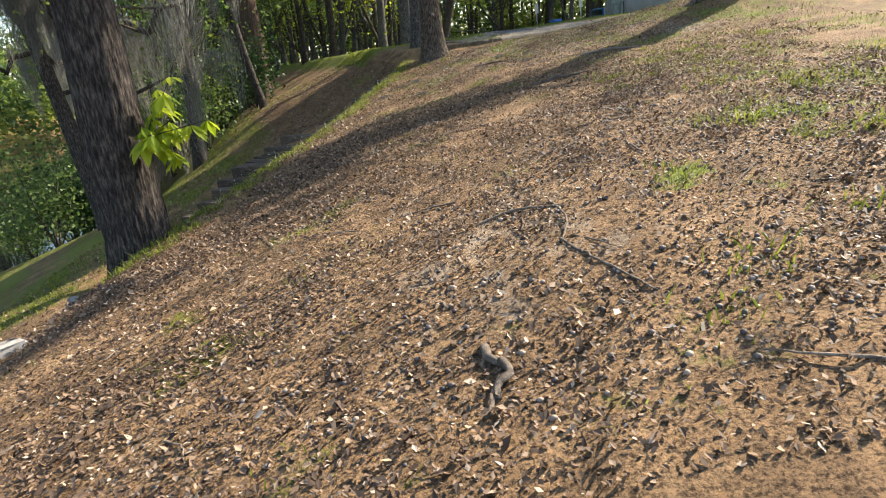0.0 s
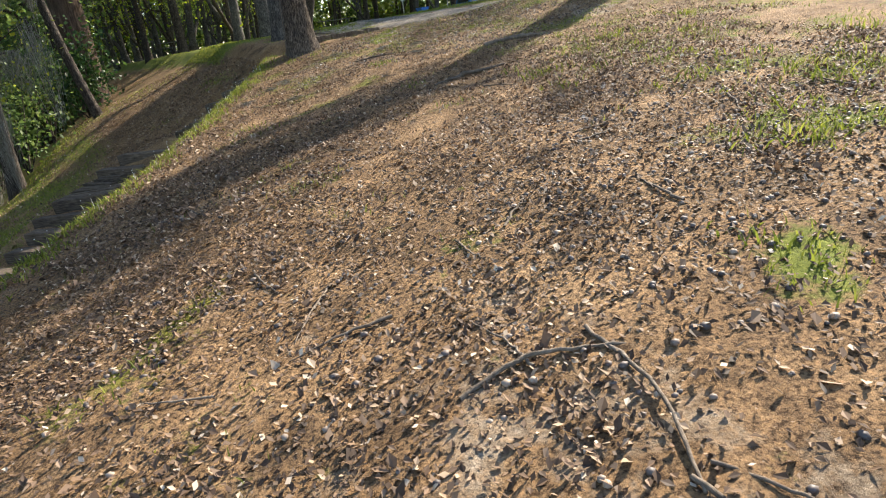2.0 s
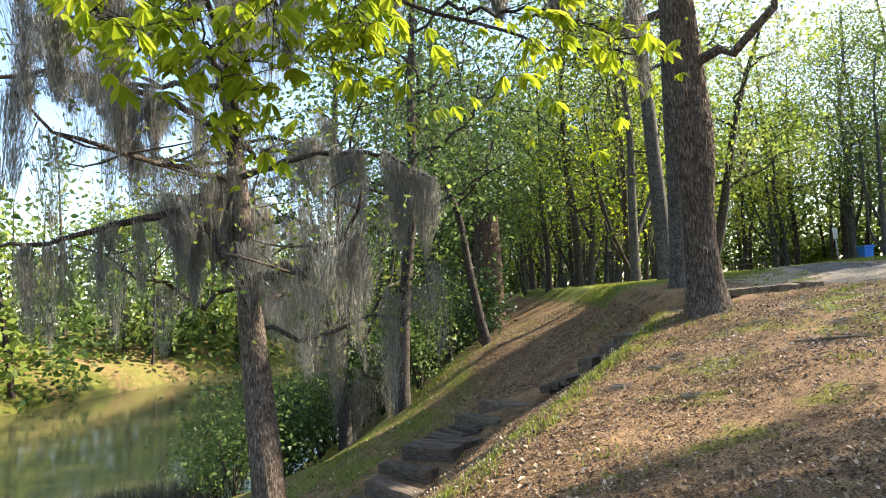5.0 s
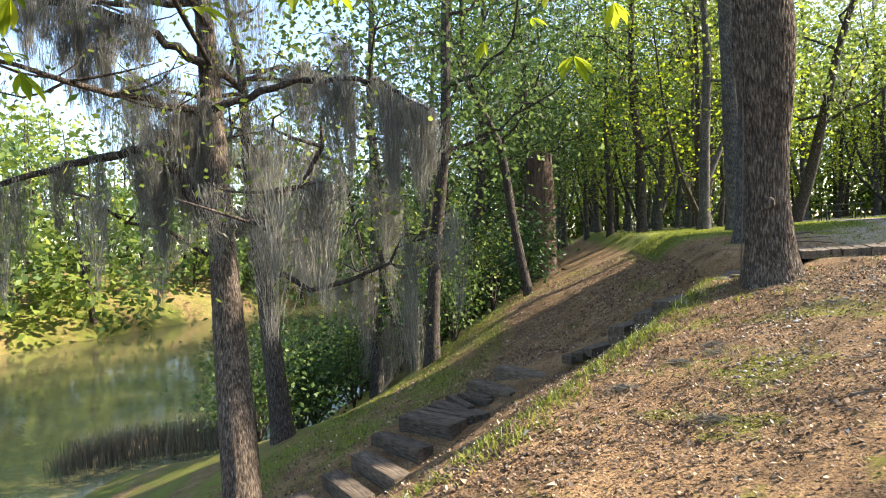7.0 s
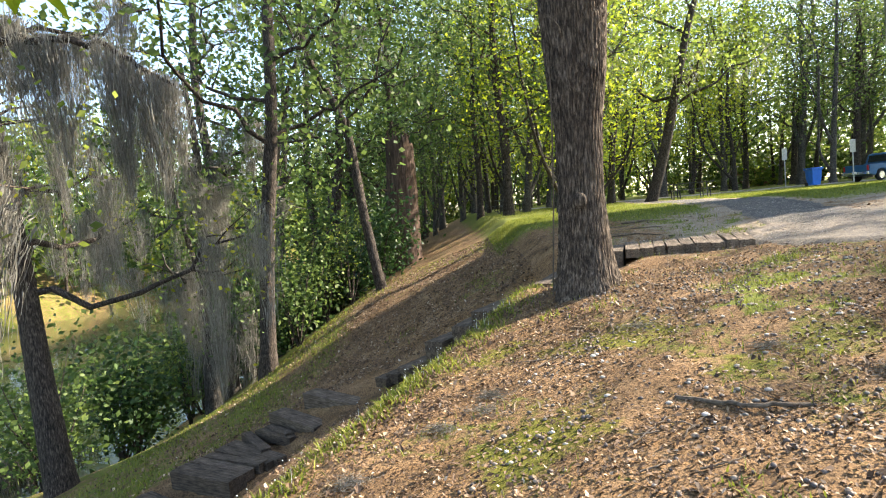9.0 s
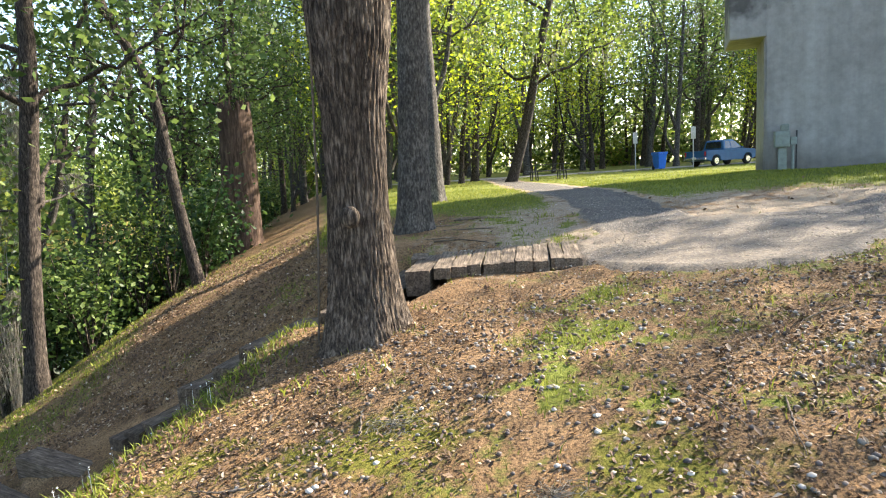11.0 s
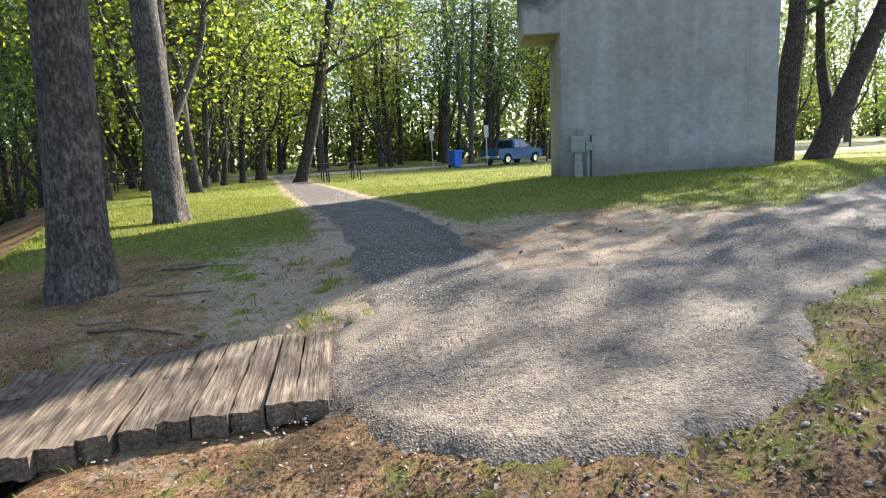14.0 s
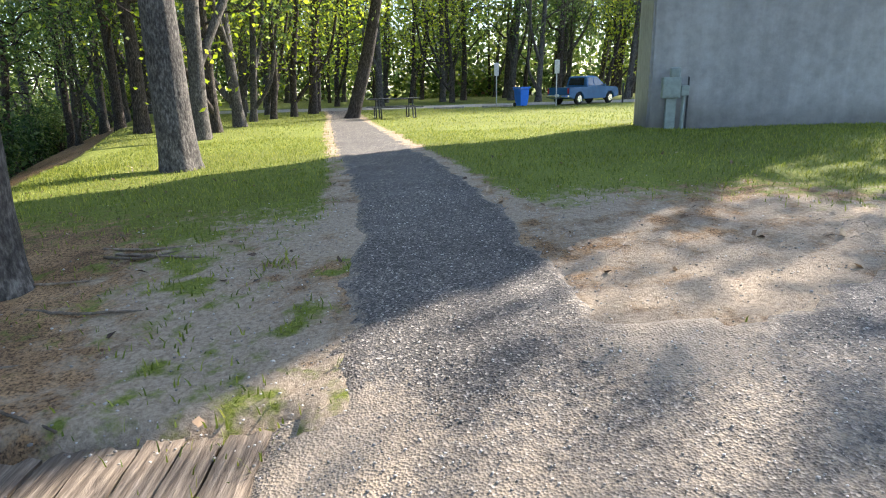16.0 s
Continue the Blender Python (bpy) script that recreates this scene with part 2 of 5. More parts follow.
GRAVEL = leafy("gravel stones", [(0, (0.1, 0.09, 0.08)), (0.6, (0.28, 0.25, 0.21)), (1, (0.55, 0.5, 0.44))], 0.0, 0.8, 0.3)
REED = leafy("dry reeds", [(0, (0.06, 0.05, 0.035)), (1, (0.2, 0.17, 0.11))], 0.2, 0.8)
STICK = plain("dead twigs", [(0.3, (0.1, 0.075, 0.055)), (0.6, (0.27, 0.21, 0.155)), (0.8, (0.45, 0.37, 0.29))], 30, 0.9, (1, 1, 1), 0.5, big=0.3, by_object=0.5)
TIMBER = plain("weathered timber", [(0.28, (0.03, 0.022, 0.016)), (0.45, (0.14, 0.105, 0.075)), (0.62, (0.27, 0.21, 0.155)), (0.8, (0.4, 0.33, 0.26))], 46, 0.9, (0.07, 1, 1), 0.9, 60, big=0.3, distance=0.012, by_object=0.35)
TIMBER_DARK = plain("dark brown timber", [(0.28, (0.028, 0.021, 0.016)), (0.48, (0.12, 0.09, 0.066)), (0.65, (0.235, 0.185, 0.138)), (0.82, (0.38, 0.31, 0.24))], 46, 0.92, (0.08, 1, 1), 0.9, 60, big=0.35, distance=0.012, by_object=0.4)
STEEL_DARK = plain("dark painted steel", [(0.4, (0.012, 0.014, 0.015)), (0.7, (0.03, 0.032, 0.034))], 20, 0.5, None, 0.1, spec=0.5)
GALV = plain("galvanised steel", [(0.35, (0.28, 0.29, 0.29)), (0.7, (0.42, 0.43, 0.43))], 14, 0.45, None, 0.05, metal=0.6, spec=0.5)
GREEN_BOX = plain("weathered grey-green enamel", [(0.3, (0.17, 0.2, 0.18)), (0.7, (0.27, 0.31, 0.28))], 9, 0.6, None, 0.08, big=0.25)
BLUE_PLASTIC = plain("blue plastic", [(0.3, (0.012, 0.11, 0.48)), (0.7, (0.02, 0.16, 0.62))], 6, 0.45, None, 0.05, spec=0.4)
BLUE_PAINT = plain("blue car paint", [(0.3, (0.015, 0.07, 0.16)), (0.7, (0.025, 0.1, 0.21))], 3, 0.4, None, 0.0, spec=0.3)
RUBBER = plain("tyre rubber", [(0.3, (0.012, 0.012, 0.012)), (0.7, (0.03, 0.03, 0.03))], 20, 0.9, None, 0.2)
CHROME = plain("bright metal", [(0.3, (0.5, 0.5, 0.5)), (0.7, (0.65, 0.65, 0.65))], 20, 0.25, None, 0.0, metal=0.9, spec=0.5)
GLASS_DARK = plain("dark tinted glass", [(0.3, (0.008, 0.01, 0.012)), (0.7, (0.016, 0.02, 0.022))], 3, 0.08, None, 0.0, spec=0.6)
RED_LENS = plain("red lamp lens", [(0.3, (0.35, 0.01, 0.008)), (0.7, (0.45, 0.015, 0.01))], 8, 0.3, None, 0.0, spec=0.5)
WHITE_PAINT = plain("white paint", [(0.3, (0.68, 0.68, 0.66)), (0.7, (0.8, 0.8, 0.78))], 8, 0.6, None, 0.05)
BRICK = plain("tan brick", [(0.35, (0.22, 0.12, 0.08)), (0.65, (0.36, 0.22, 0.15))], 9, 0.9, None, 0.3, big=0.2)
ROOF_GREY = plain("grey roof shingles", [(0.35, (0.3, 0.31, 0.33)), (0.65, (0.5, 0.51, 0.53))], 12, 0.85, None, 0.3)
STONE = plain("pale stone", [(0.3, (0.2, 0.18, 0.15)), (0.7, (0.42, 0.38, 0.33))], 9, 0.9, None, 0.4, big=0.3)


def concrete():
    """Cast concrete: form-board bands, vertical streaks, dark rain stain on the upper part, darker foot."""
    m, t, b = shader("stained concrete", 0.88, 0.25)
    co = t.nodes.new("ShaderNodeTexCoord")
    sep = t.nodes.new("ShaderNodeSeparateXYZ")
    t.links.new(co.outputs["Object"], sep.inputs[0])
    base = ramp(t, noise_of(t, 5, 8, 0.65), [(0.3, (0.24, 0.235, 0.225)), (0.7, (0.33, 0.325, 0.31))])
    streak = ramp(t, noise_of(t, 3.0, 5, 0.6, (1, 1, 0.05)), [(0.35, (0.72, 0.72, 0.72)), (0.65, (1, 1, 1))])
    base = mix(t, 0.6, base, streak, "MULTIPLY")
    blot = ramp(t, noise_of(t, 0.55, 5, 0.65), [(0.35, (0.78, 0.77, 0.76)), (0.62, (1, 1, 1))])
    base = mix(t, 0.8, base, blot, "MULTIPLY")
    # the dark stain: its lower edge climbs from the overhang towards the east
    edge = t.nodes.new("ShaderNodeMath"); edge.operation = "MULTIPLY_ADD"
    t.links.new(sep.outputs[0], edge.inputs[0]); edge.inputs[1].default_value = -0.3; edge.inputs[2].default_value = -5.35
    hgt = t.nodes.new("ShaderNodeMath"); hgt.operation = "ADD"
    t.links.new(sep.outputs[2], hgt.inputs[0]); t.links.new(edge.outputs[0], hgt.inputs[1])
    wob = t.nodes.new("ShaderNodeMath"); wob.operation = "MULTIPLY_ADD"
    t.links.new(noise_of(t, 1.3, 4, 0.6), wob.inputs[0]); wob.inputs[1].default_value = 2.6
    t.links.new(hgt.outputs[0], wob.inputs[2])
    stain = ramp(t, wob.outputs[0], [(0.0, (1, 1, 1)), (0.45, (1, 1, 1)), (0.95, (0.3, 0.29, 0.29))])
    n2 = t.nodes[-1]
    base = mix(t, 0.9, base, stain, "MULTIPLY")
    foot = ramp(t, sep.outputs[2], [(0.0, (0.5, 0.48, 0.46)), (0.45, (0.6, 0.58, 0.56)), (0.95, (1, 1, 1))])
    base = mix(t, 0.85, base, foot, "MULTIPLY")
    t.links.new(base, b.inputs["Base Color"])
    bump(t, b, noise_of(t, 14, 8, 0.7), 0.35, 0.02)
    return m


CONCRETE = concrete()


def earth():
    """Orange clay with leaf crumbs, pale sand, moss and short grass, mixed by the cover layer of the ground."""
    m, t, b = shader("earth with leaf litter", 0.95, 0.15)
    at = t.nodes.new("ShaderNodeAttribute")
    at.attribute_name = "cover"
    sp = t.nodes.new("ShaderNodeSeparateColor")
    t.links.new(at.outputs["Color"], sp.inputs[0])
    clay = ramp(t, noise_of(t, 2.2, 8, 0.7), [(0.3, (0.1, 0.064, 0.036)), (0.5, (0.238, 0.15, 0.08)), (0.72, (0.385, 0.252, 0.138))])
    crumbs = ramp(t, noise_of(t, 55, 5, 0.75), [(0.4, (0.2, 0.18, 0.17)), (0.52, (0.9, 0.88, 0.85)), (0.66, (1.4, 1.28, 1.1))])
    clay = mix(t, 0.95, clay, crumbs, "MULTIPLY")
    sand = ramp(t, noise_of(t, 34, 8, 0.75), [(0.3, (0.13, 0.098, 0.068)), (0.5, (0.29, 0.225, 0.158)), (0.72, (0.42, 0.335, 0.24))])
    moss = ramp(t, noise_of(t, 25, 6, 0.7), [(0.3, (0.06, 0.06, 0.012)), (0.7, (0.2, 0.185, 0.03))])
    grass = ramp(t, noise_of(t, 38, 7, 0.75), [(0.3, (0.055, 0.06, 0.016)), (0.5, (0.125, 0.145, 0.026)), (0.72, (0.23, 0.24, 0.05))])
    patch = ramp(t, noise_of(t, 0.35, 4, 0.6), [(0.35, (0.8, 0.78, 0.7)), (0.65, (1.1, 1.1, 1.0))])
    grass = mix(t, 1.0, grass, patch, "MULTIPLY")

    def cut(channel, scale):
        """A ragged threshold of one cover channel."""
        a = t.nodes.new("ShaderNodeMath"); a.operation = "ADD"
        t.links.new(sp.outputs[channel], a.inputs[0])
        s = t.nodes.new("ShaderNodeMath"); s.operation = "MULTIPLY_ADD"
        t.links.new(noise_of(t, scale, 6, 0.7), s.inputs[0]); s.inputs[1].default_value = 1.3; s.inputs[2].default_value = -0.65
        t.links.new(s.outputs[0], a.inputs[1])
        return ramp(t, a.outputs[0], [(0.4, (0, 0, 0)), (0.62, (1, 1, 1))])

    col = mix(t, cut(1, 4), clay, sand)
    col = mix(t, cut(2, 5), col, moss)
    col = mix(t, cut(0, 6), col, grass)
    t.links.new(col, b.inputs["Base Color"])
    bump(t, b, noise_of(t, 40, 8, 0.75), 0.7, 0.03)
    return m


EARTH = earth()


def asphalt():
    """Worn asphalt: light chips in dark binder, with sand drifted over it."""
    m, t, b = shader("worn asphalt", 0.85, 0.3)
    at = t.nodes.new("ShaderNodeAttribute")
    at.attribute_name = "cover"
    sp = t.nodes.new("ShaderNodeSeparateColor")
    t.links.new(at.outputs["Color"], sp.inputs[0])
    co = t.nodes.new("ShaderNodeTexCoord")
    vo = node(t, "ShaderNodeTexVoronoi", Scale=85)
    t.links.new(co.outputs["Object"], vo.inputs[0])
    chips = ramp(t, vo.outputs["Color"], [(0.2, (0.034, 0.031, 0.029)), (0.5, (0.075, 0.067, 0.06)), (0.8, (0.15, 0.132, 0.114)), (1.0, (0.46, 0.41, 0.35))])
    worn = ramp(t, noise_of(t, 1.1, 6, 0.65), [(0.35, (0.72, 0.7, 0.68)), (0.65, (1.15, 1.12, 1.08))])
    tar = mix(t, 0.9, chips, worn, "MULTIPLY")
    sand = ramp(t, noise_of(t, 45, 8, 0.75), [(0.3, (0.12, 0.092, 0.066)), (0.55, (0.26, 0.205, 0.148)), (0.75, (0.38, 0.305, 0.225))])
    a = t.nodes.new("ShaderNodeMath"); a.operation = "ADD"
    s = t.nodes.new("ShaderNodeMath"); s.operation = "MULTIPLY_ADD"
    t.links.new(noise_of(t, 16, 8, 0.8), s.inputs[0]); s.inputs[1].default_value = 1.5; s.inputs[2].default_value = -0.75
    t.links.new(sp.outputs[1], a.inputs[0]); t.links.new(s.outputs[0], a.inputs[1])
    col = mix(t, ramp(t, a.outputs[0], [(0.35, (0, 0, 0)), (0.7, (1, 1, 1))]), tar, sand)
    t.links.new(col, b.inputs["Base Color"])
    bump(t, b, vo.outputs["Distance"], 0.7, 0.008)
    return m


ASPHALT = asphalt()


def river():
    m, t, b = shader("muddy river water", 0.06, 0.5)
    b.inputs["Base Color"].default_value = (0.11, 0.1, 0.045, 1)
    bump(t, b, noise_of(t, 1.6, 3, 0.5, (1, 2.2, 1)), 0.08, 0.1)
    return m


WATER = river()

# ---- mesh helpers ----
def mesh_np(name, verts, quads=None, tris=None, smooth=False):
    """A mesh from arrays of places, four-cornered and three-cornered faces."""
    me = bpy.data.meshes.new(name)
    quads = np.zeros((0, 4), int) if quads is None else np.asarray(quads, int)
    tris = np.zeros((0, 3), int) if tris is None else np.asarray(tris, int)
    loops = np.concatenate([quads.ravel(), tris.ravel()])
    total = np.concatenate([np.full(len(quads), 4), np.full(len(tris), 3)])
    me.vertices.add(len(verts))
    me.vertices.foreach_set("co", np.asarray(verts, np.float32).ravel())
    me.loops.add(len(loops))
    me.loops.foreach_set("vertex_index", loops.astype(np.int32))
    me.polygons.add(len(total))
    me.polygons.foreach_set("loop_start", (np.cumsum(total) - total).astype(np.int32))
    me.polygons.foreach_set("loop_total", total.astype(np.int32))
    me.polygons.foreach_set("use_smooth", np.full(len(total), smooth))
    me.update(calc_edges=True)
    me.validate()
    return me


class Heap:
    """Gathers loose pieces into one mesh."""

    def __init__(self):
        self.v, self.q, self.t, self.n = [], [], [], 0

    def add(self, v, q=None, t=None):
        if q is not None and len(q):
            self.q.append(np.asarray(q) + self.n)
        if t is not None and len(t):
            self.t.append(np.asarray(t) + self.n)
        self.v.append(np.asarray(v, float))
        self.n += len(v)

    def mesh(self, name, smooth=False):
        return mesh_np(name, np.concatenate(self.v), np.concatenate(self.q) if self.q else None, np.concatenate(self.t) if self.t else None, smooth)


def part(name, me, material, parent=None, label="", at=None):
    """Links a mesh (or a bmesh) as one object under a thing."""
    if isinstance(me, bmesh.types.BMesh):
        bm, me = me, bpy.data.meshes.new(name)
        bm.to_mesh(me)
        bm.free()
    if material and not me.materials:
        me.materials.append(material)
    ob = new(name, me)
    if at is not None:
        ob.matrix_basis = at
    if parent:
        ob.parent = parent
    if label:
        tagged(ob, label)
    return ob


def thing(name, at, label, category, group="", kind=""):
    ob = new(name)
    ob.matrix_basis = at
    ob.empty_display_size = 0.2
    return tagged(ob, label, category, group, kind)


def box(sx, sy, sz, at=None, bevel=0.01, bm=None):
    """A bevelled block with its middle at the pose given."""
    own = bm is None
    bm = bm or bmesh.new()
    made = bmesh.ops.create_cube(bm, size=1, matrix=(at or Matrix()) @ Matrix.Diagonal((sx, sy, sz, 1)))
    if bevel:
        edges = list({e for v in made["verts"] for e in v.link_edges})
        bmesh.ops.bevel(bm, geom=edges, offset=min(bevel, sx / 3, sy / 3, sz / 3), segments=2, affect="EDGES", profile=0.6)
    return bm


def rod(a, b, r, bm=None, sides=12, r2=None):
    bm = bm or bmesh.new()
    a, b = Vector(a), Vector(b)
    m = Matrix.Translation((a + b) / 2) @ (b - a).to_track_quat("Z", "Y").to_matrix().to_4x4()
    bmesh.ops.create_cone(bm, cap_ends=True, segments=sides, radius1=r, radius2=r if r2 is None else r2, depth=(b - a).length, matrix=m)
    return bm


def tube(path, radii, sides=8, shape=None, cap=True):
    """A tapered tube along a path. shape: a function of angle and length that scales the radius."""
    p = np.asarray(path, float)
    r = np.asarray(radii, float)
    tan = np.gradient(p, axis=0)
    tan /= np.linalg.norm(tan, axis=1)[:, None] + 1e-9
    ref = np.where(np.abs(tan[:, 2:3]) > 0.75, np.array([[1.0, 0, 0]]), np.array([[0, 0, 1.0]]))
    if np.mean(np.abs(tan[:, 2])) > 0.6:
        ref = np.tile([[1.0, 0, 0]], (len(p), 1))
    else:
        ref = np.tile([[0, 0, 1.0]], (len(p), 1))
    u = np.cross(tan, ref)
    u /= np.linalg.norm(u, axis=1)[:, None] + 1e-9
    w = np.cross(tan, u)
    a = np.linspace(0, 2 * np.pi, sides, endpoint=False)
    rr = r[:, None] * np.ones((1, sides))
    if shape is not None:
        run = np.concatenate([[0], np.cumsum(np.linalg.norm(np.diff(p, axis=0), axis=1))])
        rr = rr * shape(a[None, :], run[:, None])
    v = p[:, None, :] + rr[..., None] * (np.cos(a)[None, :, None] * u[:, None, :] + np.sin(a)[None, :, None] * w[:, None, :])
    n = len(p)
    i, j = np.meshgrid(np.arange(n - 1), np.arange(sides), indexing="ij")
    k = (j + 1) % sides
    q = np.stack([i * sides + j, (i + 1) * sides + j, (i + 1) * sides + k, i * sides + k], -1).reshape(-1, 4)
    v = v.reshape(-1, 3)
    t = None
    if cap:
        v = np.concatenate([v, p[-1:]])
        j = np.arange(sides)
        t = np.stack([(n - 1) * sides + j, np.full(sides, n * sides), (n - 1) * sides + (j + 1) % sides], -1)
    return v, q, t


def spline(pts, n):
    """A smooth run of n places through a few stations."""
    p = np.asarray(pts, float)
    s = np.linspace(0, len(p) - 1, n)
    out = np.stack([np.interp(s, np.arange(len(p)), p[:, k]) for k in range(p.shape[1])], 1)
    for _ in range(max(1, n // (2 * len(p)))):
        out[1:-1] = (out[:-2] + 2 * out[1:-1] + out[2:]) / 4
    return out


def leaf_cloud(r, centres, n, size, spread=0.5, droop=0.3, slim=0.3):
    """n folded leaves scattered about the centres."""
    c = np.asarray(centres)[r.randint(0, len(centres), n)]
    p = c + r.normal(0, 1, (n, 3)) * np.asarray(spread) * np.ones(3)
    way = r.normal(0, 1, (n, 3))
    way[:, 2] = way[:, 2] * 0.7 - droop
    way /= np.linalg.norm(way, axis=1)[:, None]
    side = np.cross(way, r.normal(0, 1, (n, 3)))
    side /= np.linalg.norm(side, axis=1)[:, None] + 1e-9
    up = np.cross(side, way)
    s = (size * r.uniform(0.6, 1.3, n))[:, None]
    mid = p + way * s * 0.45 - up * s * 0.08
    v = np.stack([p, mid + side * s * slim + up * s * 0.1, p + way * s, mid - side * s * slim + up * s * 0.1], 1).reshape(-1, 3)
    return v, np.arange(4 * n).reshape(-1, 4)


def moss_hang(r, anchors, per, length, wide=0.0042, spread=0.15):
    """Shaggy beards of hanging moss: short wavy strands one below another, drawn together towards a thin tail."""
    a = np.asarray(anchors)
    big = r.uniform(0.3, 1.0, len(a)) ** 1.2
    lean = r.normal(0, 0.05, (len(a), 2))
    idx = np.repeat(np.arange(len(a)), per)
    n = len(idx)
    total = length * big[idx]
    start = r.uniform(0, 1, n) ** 1.35 * 0.8
    ln = total * r.uniform(0.1, 0.34, n) * (1.1 - 0.4 * start)
    wide_at = spread * (0.55 + 0.75 * np.sin(np.pi * np.clip(start * 1.25, 0, 1))) * (1 - 0.75 * start ** 2)
    off = r.normal(0, 1, (n, 2)) * wide_at[:, None]
    ang = r.uniform(0, np.pi, n)
    sx, sy = np.cos(ang), np.sin(ang)
    seg = 4
    wave, phase = r.uniform(0.006, 0.02, n), r.uniform(0, 6.28, n)
    rows = []
    for k in range(seg + 1):
        f = k / seg
        down = start * total + ln * f
        pull = 1 - 0.3 * f
        w = wide * r.uniform(0.5, 1.5, n) * (1 - f * 0.8)
        cx = a[idx, 0] + off[:, 0] * pull + lean[idx, 0] * down + wave * np.sin(phase + 4.5 * f)
        cy = a[idx, 1] + off[:, 1] * pull + lean[idx, 1] * down + wave * np.cos(phase + 5.3 * f)
        z = a[idx, 2] + 0.06 - down
        rows += [np.stack([cx + sx * w, cy + sy * w, z], 1), np.stack([cx - sx * w, cy - sy * w, z + r.normal(0, 0.012, n)], 1)]
    v = np.stack(rows, 1).reshape(-1, 3)
    b = np.arange(n)[:, None] * (2 * seg + 2)
    q = np.concatenate([b + np.array([[2 * k, 2 * k + 1, 2 * k + 3, 2 * k + 2]]) for k in range(seg)])
    return v, q


def palmate(r, centres, size):
    """Fans of five broad, pointed leaflets that droop from a twig's end; one fan at each centre."""
    c = np.repeat(np.asarray(centres), 5, axis=0)
    n = len(c)
    m = n // 5
    face = np.repeat(r.uniform(0, 6.28, m), 5)
    tilt = np.repeat(r.uniform(0.25, 1.0, m), 5)
    a = face + np.tile([-1.25, -0.62, 0.0, 0.62, 1.25], m) + r.normal(0, 0.12, n)
    way = np.stack([np.cos(a), np.sin(a), -tilt + r.normal(0, 0.12, n)], 1)
    way /= np.linalg.norm(way, axis=1)[:, None]
    side = np.stack([-np.sin(a), np.cos(a), r.normal(0, 0.25, n)], 1)
    side /= np.linalg.norm(side, axis=1)[:, None]
    up = np.cross(way, side)
    s = (np.repeat(size * r.uniform(0.6, 1.3, m), 5) * np.tile([0.72, 0.92, 1.05, 0.92, 0.72], m))[:, None]
    rows = []
    for k, wd in ((0.06, 0.015), (0.35, 0.13), (0.62, 0.19), (0.84, 0.12)):
        mid = c + way * s * k - np.array([0, 0, 0.2]) * s * k * k
        rows += [mid + side * s * wd + up * s * 0.04 * (wd > 0.05), mid, mid - side * s * wd + up * s * 0.04 * (wd > 0.05)]
    rows.append(c + way * s - np.array([0, 0, 0.24]) * s)
    v = np.stack(rows, 1).reshape(-1, 3)
    b = np.arange(n)[:, None] * 13
    q = np.concatenate([b + np.array([[3 * i + j, 3 * i + j + 1, 3 * i + j + 4, 3 * i + j + 3]]) for i in range(3) for j in (0, 1)])
    t = np.concatenate([b + np.array([[9, 10, 12]]), b + np.array([[10, 11, 12]])])
    return v, q, t


def bark_shape(seed, ridges, depth, flare, r0, lobes=5):
    """Furrowed bark and a flared, lobed foot."""
    def shape(a, s):
        g = np.random.RandomState(seed)
        p1, p2, p3 = g.uniform(0, 6.28, 3)
        warp = 0.55 * np.sin(2.1 * s + 2 * a + p1) + 0.4 * np.sin(5.3 * s - a + p2) + 0.3 * np.sin(11 * s + 3 * a + p3)
        ridge = 0.5 * np.abs(np.sin(a * ridges / 2 + warp * 2.6 + 0.8 * np.sin(9 * s + 5 * a))) ** 0.7 + 0.5 * np.abs(np.sin(a * ridges * 0.8 - warp * 4.3 + 11 * s + np.sin(23 * s + 7 * a))) ** 0.6
        crack = np.abs(np.sin(s * 21 + 3 * np.sin(3 * a + p1) + 4 * np.sin(a * 7 + p2) + 2.5 * np.sin(a * 13 + 4 * s))) ** 0.5
        fl = np.exp(-np.maximum(s, 0) / 0.32)
        lobe = 1 + 0.45 * np.cos(a * lobes + p3) + 0.25 * np.cos(a * (lobes - 2) + p1)
        return 1 + depth * (ridge - 0.6) * (0.55 + 0.45 * crack) + flare * fl * np.maximum(lobe, 0.1) + 0.03 * np.sin(2 * a + 1.3 * s + p1)
    return shape


